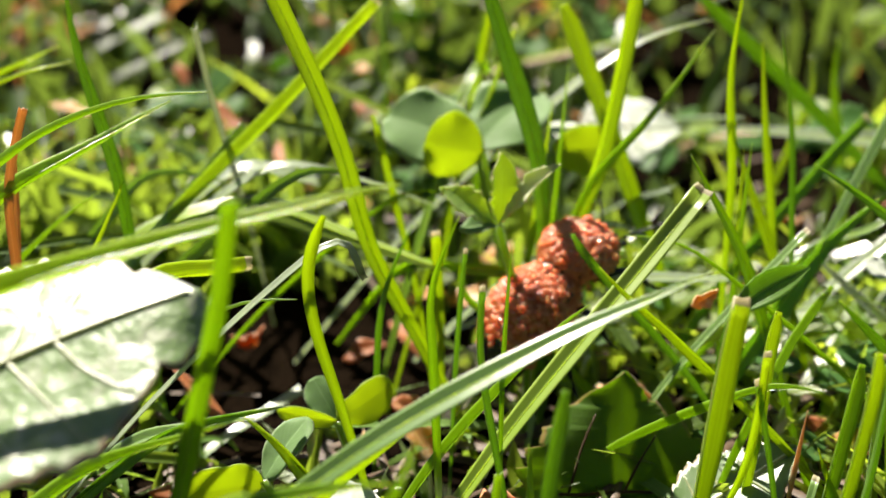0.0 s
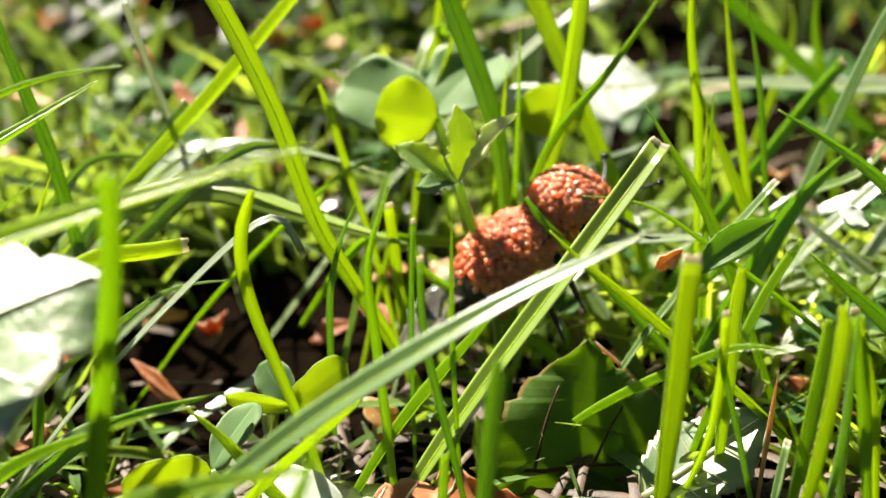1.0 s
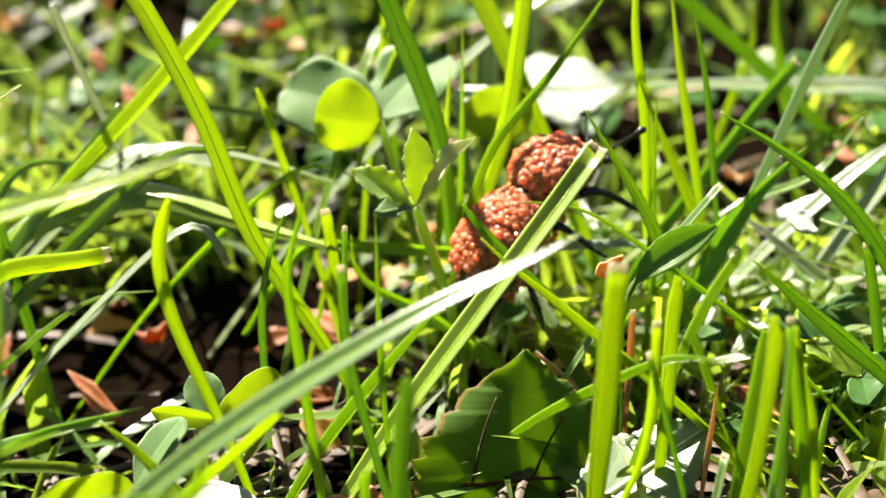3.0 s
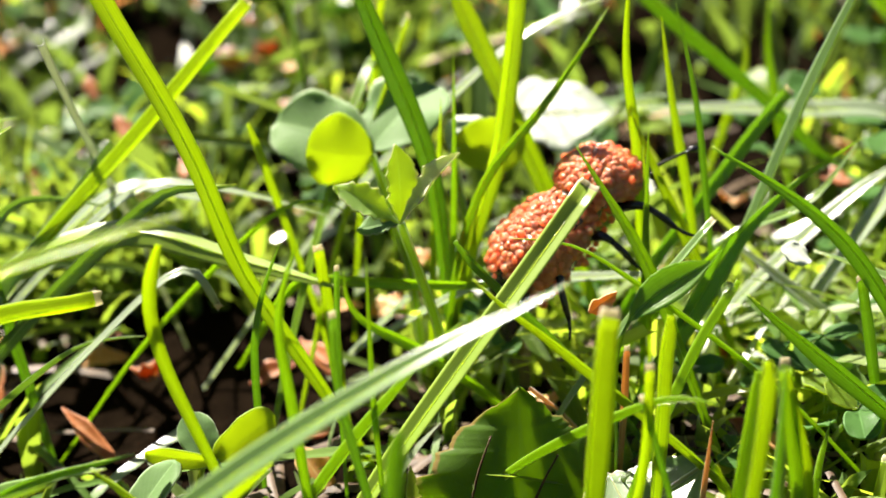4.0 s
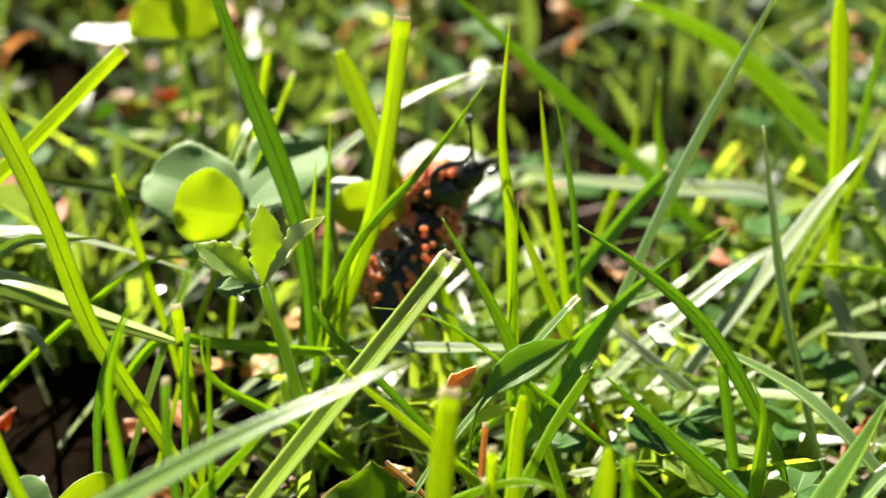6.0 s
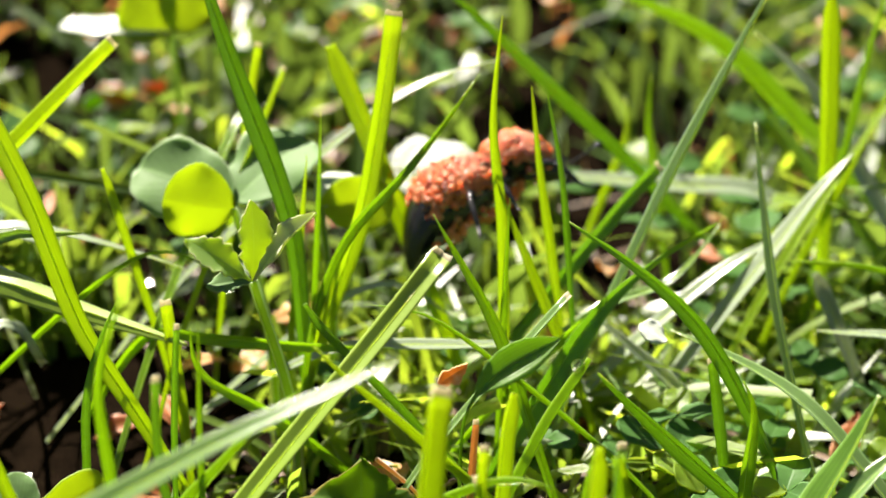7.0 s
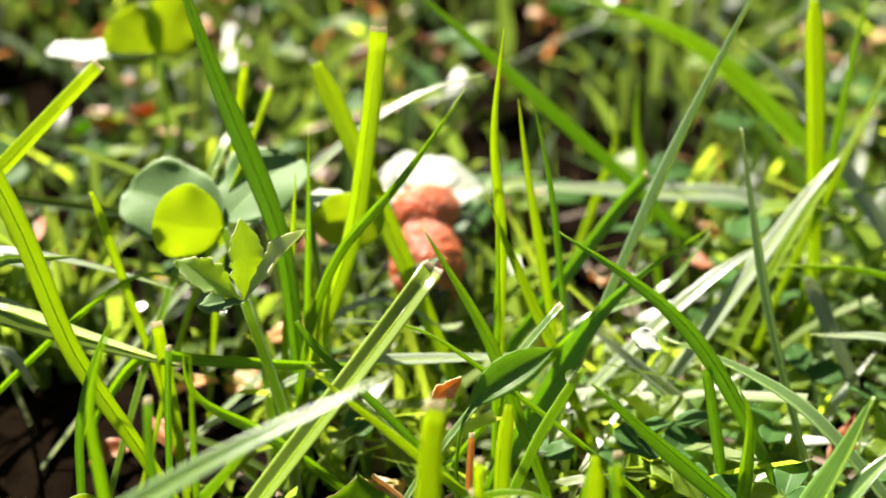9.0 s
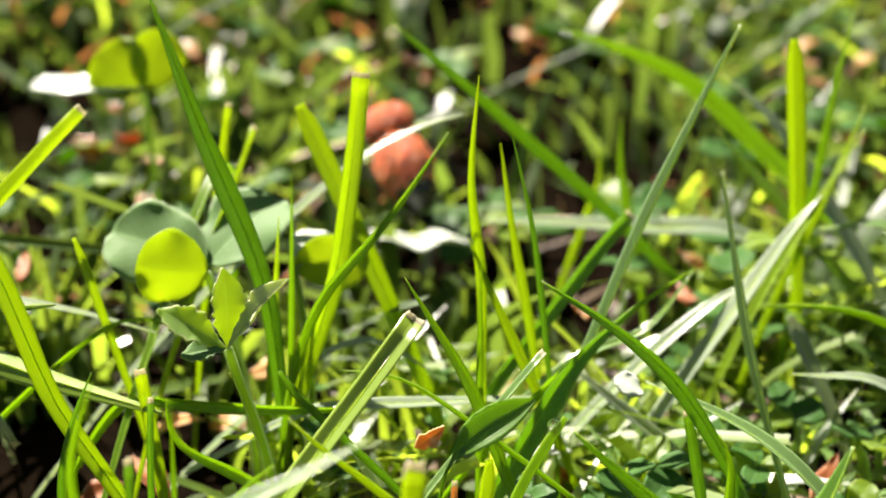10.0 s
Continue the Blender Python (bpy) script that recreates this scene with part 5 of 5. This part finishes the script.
def build_far_clover():
    rng = np.random.default_rng(31)
    models = []
    for k in range(3):
        leaflets = []
        for j in range(3):
            a = 2.1 * j + rng.random() * 0.6
            # each plant mixes leaflets coloured as shaded and as sunlit
            leaflets.append(((CLOVER_SHADE_TINT, CLOVER_SUN_TINT, CLOVER_SHADE_TINT)[(j + k) % 3] if j else CLOVER_SHADE_TINT, (0.8 * math.cos(a), 0.8 * math.sin(a), 1.45 + 0.3 * rng.random()), 7.5, (0, -0.3, 0.9), 8))
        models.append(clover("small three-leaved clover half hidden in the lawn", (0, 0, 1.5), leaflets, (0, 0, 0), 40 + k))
    for k, (ob, xy) in enumerate(zip(models, ((-6.5, 18.5), (7.5, 19.0), (-3.0, 22.0)))):
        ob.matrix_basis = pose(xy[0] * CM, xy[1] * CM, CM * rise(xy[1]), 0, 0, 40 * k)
    for k in range(170):
        y = rng.uniform(16, 42)
        x = 1.0 + rng.uniform(-1, 1) * (3 + 0.48 * y)
        if gap(x, y) > 0.5:
            continue
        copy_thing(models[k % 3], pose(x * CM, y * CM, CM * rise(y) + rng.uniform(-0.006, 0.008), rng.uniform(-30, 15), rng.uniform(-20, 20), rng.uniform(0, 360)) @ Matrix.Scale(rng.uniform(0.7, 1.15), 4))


build_far_clover()


def build_near_clover():
    """Small clover rosettes low in the near turf."""
    rng = np.random.default_rng(37)
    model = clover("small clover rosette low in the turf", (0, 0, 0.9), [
        (CLOVER_SHADE_TINT, (0.62, 0.05, 1.0), 5.5, (0, -0.35, 0.9), 10),
        (CLOVER_SHADE_TINT, (-0.35, 0.5, 1.15), 5.0, (0.1, -0.3, 0.9), 12),
        (CLOVER_SUN_TINT, (-0.3, -0.5, 0.95), 5.2, (-0.1, -0.3, 0.9), 8),
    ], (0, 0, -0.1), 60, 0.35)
    model.matrix_basis = pose(5.6 * CM, 11.2 * CM, 0, 0, 0, 30)
    for _ in range(55):
        x, y = rng.uniform(0.5, 9.0), rng.uniform(9.8, 15.5)
        if x < 3.2 and y < 12.2:
            continue
        copy_thing(model, pose(x * CM, y * CM, rng.uniform(-0.003, 0.006), rng.uniform(-20, 15), rng.uniform(-20, 20), rng.uniform(0, 360)) @ Matrix.Scale(rng.uniform(0.42, 0.8), 4))


build_near_clover()


# ---- fallen leaves ----
def fallen(label, material, base, tip, width, profile=ovate, veins=0, rib=VEIN, **shape):
    me = leaf_mesh("fallen_leaf", base, tip, width, profile, **shape)
    ob = tagged(part("fallen_leaf", me, material), label, "leaf")
    if veins:
        top, normal = leaf_grid(base, tip, width, profile, **shape)
        top = (top + normal[:, None] * 0.00005) / CM
        mid = top.shape[1] // 2
        part("midrib", tube_mesh("midrib", top[:-1:3, mid], (0.55, 0.18), 6, 16), rib, ob, "raised pale midrib")
        for k in range(veins):
            i = 1 + int(k * 0.75 * len(top) / veins)
            for side in (-1, 1):
                way = [top[min(i + q // 2 + q % 2, len(top) - 2), mid + side * q] for q in (0, 2, 4, mid - 1)]
                part("vein", tube_mesh("vein", way, (0.22, 0.07), 5, 8), rib, ob)
    return ob


fallen("large glossy leaf with pale blotches and ragged edge, glaring in the sun", PALE_LEAF, (-5.20, 6.70, 2.88), (-2.08, 7.66, 4.06), 23.5, blunt_leaf, veins=6, facing=(-0.2, -0.42, 0.87), cup=-9, sag=0.05, wave=0.06, rough_edge=0.018, seed=4, across=25, rows=44)
shade_leaf = fallen("broad green leaf with saw-toothed edge, coloured dark for shade", SHADE_LEAF, (1.99, 9.56, -0.15), (2.04, 10.22, 1.72), 39.0, deltoid, facing=(0.25, -0.95, 0.2), cup=-6, sag=0.03, wave=0.04, rough_edge=0.01, seed=6, across=25, rows=88)
for way, thick in (([(0.85, 9.62, 0.52), (1.40, 9.57, 0.44), (2.05, 9.60, 0.46), (2.80, 9.68, 0.36)], 0.3), ([(1.40, 9.57, 0.44), (1.55, 9.75, 0.95), (1.72, 9.93, 1.30)], 0.2), ([(2.05, 9.60, 0.46), (2.25, 9.74, 0.82), (2.42, 9.86, 1.05)], 0.2), ([(1.75, 9.57, 0.42), (1.62, 9.50, 0.2), (1.55, 9.45, -0.05)], 0.2)):
    part("vein", tube_mesh("vein", way, (thick, thick * 0.5), 5, 10), BROWN_VEIN, shade_leaf, "brown vein")
fallen("lobe of the green leaf, coloured paler for sun on it", LOBE, (2.50, 9.00, 0.45), (3.98, 9.60, 1.05), 11.0, serrated, veins=4, facing=(-0.25, -0.32, 0.9), cup=8, wave=0.06, rough_edge=0.02, seed=7, rows=50)
# glare on this leaf is in its white colour
white_leaf = fallen("leaf coloured white for sun glare behind the grass", WHITE_LEAF, (2.44, 17.60, 2.46), (4.30, 17.80, 2.26), 18.0, veins=4, facing=(-0.15, -0.40, 0.9), cup=4, wave=0.05, rough_edge=0.04, seed=8)
fallen("curled orange-brown withered leaf on the ground", BROWN_LEAF, (-0.47, 8.50, 0.85), (1.37, 8.70, 0.66), 7.0, veins=4, facing=(0.1, -0.75, 0.6), cup=-35, sag=0.1, wave=0.3, rough_edge=0.16, seed=9)
fallen("small pale leaf lying flat in the sun", WHITE_LEAF, (5.26, 11.60, 2.48), (5.54, 11.40, 2.34), 3.0, facing=(-0.2, -0.3, 0.92), cup=6, wave=0.08, rough_edge=0.06, seed=12)
fallen("orange dry leaf scrap caught among the stems", ORANGE_SCRAP, (2.86, 10.50, 2.39), (3.18, 10.60, 2.56), 2.0, facing=(0.3, -0.95, 0.1), cup=20, wave=0.1, rough_edge=0.15, seed=10)


def dry_stem(label, points, thick):
    ob = part("dry_stem", tube_mesh("dry_stem", points, (thick, thick * 0.7), 7, 14), B_GRASS)
    tagged(ob, label, "dry stem")


dry_stem("thin pale straw stalk leaning on a green leaf", [(2.20, 10.65, 1.40), (2.62, 10.70, 0.92), (3.20, 10.75, 0.05)], 0.26)


def build_scraps():
    rng = np.random.default_rng(51)
    for k in range(110):
        y = rng.uniform(10, 32)
        x = 1.0 + rng.uniform(-1, 1) * (3 + 0.48 * y)
        a, l = rng.random() * 6.28, rng.uniform(0.5, 1.1)
        if gap(x, y) > 0.35:
            continue
        z = rise(y) + (rng.uniform(0.1, 0.5) if y < 15.5 else rng.uniform(0.3, 2.0) + 0.8 * (x < 0))
        ob = fallen("small withered brown leaf scrap in the turf", (BROWN_LEAF, ORANGE_SCRAP)[k % 2], (x, y, z), (x + l * math.cos(a), y + l * math.sin(a), z + rng.uniform(0, 0.5)), rng.uniform(2, 5), facing=(0, -0.3, 0.9), cup=20, wave=0.15, rough_edge=0.1, seed=int(rng.integers(1, 999)), across=7, rows=9)
        ob["group"] = "leaf scraps in the turf"


build_scraps()


# ---- dew drop ----
def ball_mesh(name, centre, radii, rings=10, sides=14, shape=None):
    """An ellipsoid, in millimetres about centre."""
    verts = []
    for i in range(rings + 1):
        th = math.pi * i / rings
        for j in range(sides):
            ph = 2 * math.pi * j / sides
            p = Vector((math.cos(th), math.sin(th) * math.cos(ph), math.sin(th) * math.sin(ph)))
            p = Vector([p[k] * radii[k] for k in range(3)])
            if shape:
                p = shape(p)
            verts.append([(p[k] + centre[k]) / 1000 for k in range(3)])
    faces = [(i * sides + j, i * sides + (j + 1) % sides, (i + 1) * sides + (j + 1) % sides, (i + 1) * sides + j) for i in range(rings) for j in range(sides)]
    me = mesh_of(name, verts, faces)
    bm = bmesh.new()
    bm.from_mesh(me)
    bmesh.ops.remove_doubles(bm, verts=bm.verts, dist=1e-7)
    bmesh.ops.recalc_face_normals(bm, faces=bm.faces)
    bm.to_mesh(me)
    bm.free()
    return me


def dew(at, size):
    ob = part("dew_drop", ball_mesh("dew_drop", (0, 0, 0), (size, size, size * 1.1)), DEW)
    ob.location = Vector(at) * CM
    tagged(ob, "clear round drop: one dew drop on a blade, the rest added glints", "dew drop", "dew drops")


dew((4.29, 10.35, 2.64), 0.75)
dew_rng = np.random.default_rng(63)
# small drops added in mid-air over the lawn, only for bright glints
for _ in range(80):
    y = dew_rng.uniform(15.5, 34)
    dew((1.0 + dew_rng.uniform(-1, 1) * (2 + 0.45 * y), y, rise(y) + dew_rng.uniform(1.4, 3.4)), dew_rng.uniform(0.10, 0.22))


# ---- beetle ----
def limb(name, points, radii, parent, label="", sides=7, count=12):
    return part(name, tube_mesh(name, [[c / 10 for c in p] for p in points], radii, sides, count), CHITIN, parent, label)


def mite_mesh():
    """One mite: a plump oval body with short legs held out in front and at the sides."""
    me = ball_mesh("mite", (0, 0, 0.05), (0.54, 0.44, 0.40), 7, 10)
    for v in me.vertices:
        a = math.degrees(math.atan2(abs(v.co.y), v.co.x))
        if abs(v.co.z) < 0.0003 and min(abs(a - b) for b in (28, 75, 120)) < 14:
            v.co.x, v.co.y, v.co.z = v.co.x * 1.3, v.co.y * 1.3, v.co.z - 0.0001
    me.materials.append(MITE)
    return me


def build_beetle():
    beetle = new("beetle")
    beetle.scale = (1.2, 1.2, 1.2)
    tagged(beetle, "black carrion beetle thickly covered in orange-brown mites", "beetle")

    def droop(p):
        q = Vector(p)
        if q.x < 0:
            q.z -= 0.035 * q.x * q.x + 0.009 * abs(q.x) ** 3
            q.y *= 1 - 0.006 * q.x * q.x
        return q

    abdomen = part("abdomen", ball_mesh("abdomen", (-6.0, 0, -1.2), (7.2, 3.8, 3.4), 18, 22, droop), CHITIN, beetle, "glossy black abdomen and wing cases")
    thorax = part("thorax", ball_mesh("thorax", (0, 0, 0), (3.5, 3.6, 2.7), 14, 20), CHITIN, beetle, "rounded black pronotum")
    thorax.location, thorax.rotation_euler = (0.0042, 0, 0.0002), (0, radians(26), 0)
    waist = part("waist", ball_mesh("waist", (0.4, 0, -0.9), (3.0, 2.5, 2.0)), CHITIN, beetle)
    part("scutellum", ball_mesh("scutellum", (-0.3, 0, 1.9), (1.3, 1.6, 0.5)), CHITIN, beetle, "bare shiny black shield between the mites")
    part("head", ball_mesh("head", (4.2, 0, -0.7), (2.2, 1.8, 1.5)), CHITIN, thorax, "glossy black head")
    for side in (-1, 1):
        part("eye", ball_mesh("eye", (4.9, side * 1.6, -0.6), (0.6, 0.35, 0.5), 6, 8), CHITIN, thorax)
        limb("mandible", [(6.2, side * 0.9, -1.4), (7.4, side * 1.0, -1.7), (8.0, side * 0.2, -1.9)], (0.45, 0.35, 0.08), thorax)
        limb("antenna", [(6.0, side * 1.3, -0.3), (7.6, side * 3.0, 1.0), (8.4, side * 4.0, 1.7)], (0.22, 0.16, 0.16), thorax)
        part("antenna_club", ball_mesh("antenna_club", (8.6, side * 4.35, 1.9), (0.6, 0.42, 0.38), 8, 8), CHITIN, thorax, "knobbed black antenna club")
        part("wing_case", leaf_mesh("wing_case", (-0.1, side * 0.2, 0.2), (-1.0, side * 0.2, -0.06), 3.8, lambda v: 0.9 if v < 0.9 else 0.75, (0, side * 0.3, 1), 0, -18, 0.12, thick=0.0003, across=9, rows=12), ELYTRON, beetle, "dark wing case under the mites")
    wing = part("hind_wing", leaf_mesh("hind_wing", (0, 0, 0), (-1.3, 0.15, -0.4), 4.6, ovate, (0, 0.2, 1), 10, 12, 0.03, 0.12, 0.05, 5, thick=0.00006), WING, beetle, "crumpled glassy wing sticking out behind")
    wing.location = (-0.0085, 0.001, -0.0005)
    legs = []
    for side in (-1, 1):
        for k, (x0, reach) in enumerate(((3.2, 4.5), (-0.8, 0.0), (-3.4, -4.5))):
            pivot = (x0, side * 2.2, -2.0)
            leg = limb("leg", [(0, 0, 0), (reach * 0.35, side * 2.2, 0.6), (reach * 0.55, side * 3.2, 0.0)], (0.5, 0.55, 0.35), beetle, "jointed black spiny leg")
            leg.location = Vector(pivot) / 1000
            limb("shin", [(reach * 0.55, side * 3.2, 0.0), (reach * 0.7, side * 4.0, -1.6), (reach * 0.8, side * 4.4, -3.0)], (0.3, 0.36, 0.26), leg)
            limb("foot", [(reach * 0.8, side * 4.4, -3.0), (reach * 0.92, side * 5.0, -3.8), (reach * 1.05, side * 5.7, -4.1)], (0.2, 0.18, 0.1), leg)
            legs.append((leg, pivot, side, k))
    rng = np.random.default_rng(77)
    mite = mite_mesh()

    def cover(host, centre, radii, count, shape, floor, tail, belly=False):
        placed = []
        tries = 0
        while len(placed) < count and tries < 40000:
            tries += 1
            d = Vector(rng.normal(size=3)).normalized()
            p = Vector([d[k] * radii[k] for k in range(3)])
            n = Vector([d[k] / radii[k] for k in range(3)]).normalized()
            if (n.z > floor if belly else n.z < floor + 0.15 * rng.normal()) or d.x < tail + 0.05 * rng.normal():
                continue
            if shape:
                p = shape(p)
            q = p + Vector(centre)
            if any((q - o).length < 0.6 for o in placed):
                continue
            placed.append(q)
            ob = new("mite", mite)
            ob.parent = host
            turn = n.to_track_quat("Z", "X").to_matrix().to_4x4() @ pose(0, 0, 0, rng.uniform(-50, 50), rng.uniform(-50, 50), rng.uniform(0, 360))
            size = rng.uniform(0.66, 1.0)
            ob.matrix_basis = Matrix.Translation((q + n * (0.12 + 0.6 * rng.random() ** 2)) / 1000) @ turn @ Matrix.Scale(size, 4)
        return placed

    def under_layer(host, centre, radii, count, shape, floor, tail):
        """The small mites crowded beneath the countable ones, as one mesh."""
        co = np.array([v.co[:] for v in mite.vertices])
        quads = [tuple(p.vertices) for p in mite.polygons]
        verts, faces = [], []
        while len(faces) < count * len(quads):
            d = Vector(rng.normal(size=3)).normalized()
            n = Vector([d[k] / radii[k] for k in range(3)]).normalized()
            if n.z < floor or d.x < tail:
                continue
            p = Vector([d[k] * radii[k] for k in range(3)])
            q = (shape(p) if shape else p) + Vector(centre)
            turn = np.array(n.to_track_quat("Z", "X").to_matrix() @ pose(0, 0, 0, rng.uniform(-30, 30), rng.uniform(-30, 30), rng.uniform(0, 360)).to_3x3())
            start = len(verts)
            verts.extend(co @ turn.T * rng.uniform(0.7, 0.95) + np.array(q + n * rng.uniform(0.05, 0.5)) / 1000)
            faces.extend(tuple(i + start for i in f) for f in quads)
        tagged(part("mite_layer", mesh_of("mite_layer", verts, faces), MITE, host, "crowd of small brown mites"), kind="stuff")

    under_layer(abdomen, (-5.0, 0, -0.5), (6.4, 3.9, 3.2), 1300, droop, -0.2, -0.62)
    under_layer(thorax, (0, 0, 0), (3.6, 3.7, 2.7), 900, None, -0.2, -2)
    cover(abdomen, (-5.0, 0, -0.5), (6.4, 3.9, 3.2), 300, droop, -0.12, -0.62)
    cover(thorax, (0, 0, 0), (3.6, 3.7, 2.7), 260, None, -0.15, -2)
    cover(waist, (-3.0, 0, -1.6), (7.0, 3.2, 2.9), 70, droop, -0.35, -0.7, True)
    return beetle, thorax, wing, legs


beetle, thorax, wing, legs = build_beetle()


def motions():
    walk(beetle, [
        (0.0, pose(0.0140, 0.1176, 0.0215, 11, -31.1, 39.4)),
        (0.5, pose(0.0155, 0.1177, 0.0232, 7, -20.2, 34.7)),
        (1.0, pose(0.0168, 0.1184, 0.0238, 4, -22.5, 31.4)),
        (1.5, pose(0.0188, 0.1195, 0.0229, 0, -34.4, 36.8)),
        (2.0, pose(0.0183, 0.1211, 0.0198, -2, -43.5, 60.7)),
        (2.5, pose(0.0208, 0.1202, 0.0246, 4, -46.1, 33.5)),
        (3.8, pose(0.0266, 0.1213, 0.0279, -4, -18.2, 34.7)),
        (4.0, pose(0.0286, 0.1205, 0.0294, 3, -29.9, 29.8)),
        (4.5, pose(0.0296, 0.1181, 0.0313, 10, -40.2, 27.8)),
        (5.0, pose(0.0282, 0.1292, 0.0288, -32, -26.6, 56.5)),
        (5.5, pose(0.0272, 0.1378, 0.0243, -25, -40.7, 40.6)),
        (6.0, pose(0.0269, 0.1393, 0.0286, -78, -51.9, 32.4)),
        (6.2, pose(0.0298, 0.1401, 0.0263, -14, -44.8, 31.4)),
        (7.3, pose(0.0409, 0.1463, 0.0369, -32, -4.9, 19.8)),
        (7.5, pose(0.0431, 0.1442, 0.0381, -29, -9.8, -18.7)),
        (8.0, pose(0.0367, 0.1526, 0.0280, -28, 0, 56)),
        (8.5, pose(0.0292, 0.1529, 0.0230, -50, -30.8, 49.6)),
        (9.0, pose(0.0317, 0.1591, 0.0219, 2, -23.2, 85.6)),
        (9.5, pose(0.0387, 0.1760, 0.0237, -4, -32.1, 65.4)),
        (10.0, pose(0.0315, 0.2009, 0.0308, -24, -27.1, 102.8)),
    ])
    walk(wing, [(t, pose(x / 1000, 0.001, z / 1000, 0, a, b)) for t, x, z, a, b in ((0, -8.5, -0.5, -12, 0), (0.4, -8.5, -0.5, 0, 0), (1.0, -8.5, -0.5, 0, 6), (1.5, -6.0, 0.2, -12, 8), (2.0, -3.5, 0.8, -20, 4), (2.5, -2.0, 1.0, -22, 0), (10, -2.0, 1.0, -22, 0))])
    # the eaten clover, the white leaf and one blade give way as the beetle pushes past
    root = eaten_clover.location.copy()
    sway = ((0, -0.21, 0.13), (0.5, -0.23, 0), (1, -0.14, 0), (1.5, -0.21, 0.14), (2, -0.10, 0.49), (2.5, 0.12, 0.46), (3.3, 0.03, 0.1), (3.8, 0, 0), (10, 0, 0))
    walk(eaten_clover, [(t, Matrix.Translation(root + Vector((CM * x, 0, -CM * down)))) for t, x, down in sway])
    middle = Vector((3.4, 17.7, 2.4)) * CM
    dip = ((0, 0, 0), (8.9, 0, 0), (9.5, -20, 0.15), (10, -36, 0.35))
    walk(white_leaf, [(t, Matrix.Translation(middle - Vector((0, 0, CM * down))) @ pose(0, 0, 0, a, 0, 0) @ Matrix.Translation(-middle)) for t, a, down in dip])
    foot = Vector((3.75, 11.93, 0)) * CM
    lean = ((0, -1.2), (4.5, -1.2), (7.3, -1.2), (7.5, 1.5), (8, 0.7), (9, 0.7), (10, 0))
    walk(nudged_blade, [(t, Matrix.Translation(foot) @ pose(0, 0, 0, 0, a, 0) @ Matrix.Translation(-foot)) for t, a in lean])
    steps = [k * 0.25 for k in range(41)]
    for leg, pivot, side, k in legs:
        phase = math.pi * ((k + (side > 0)) % 2)
        rows = []
        for t in steps:
            a = 5.0 * t + phase
            rows.append((t, pose(pivot[0] / 1000, pivot[1] / 1000, pivot[2] / 1000, side * 9 * max(0, math.cos(a)), 0, side * 16 * math.sin(a))))
        walk(leg, rows)


motions()
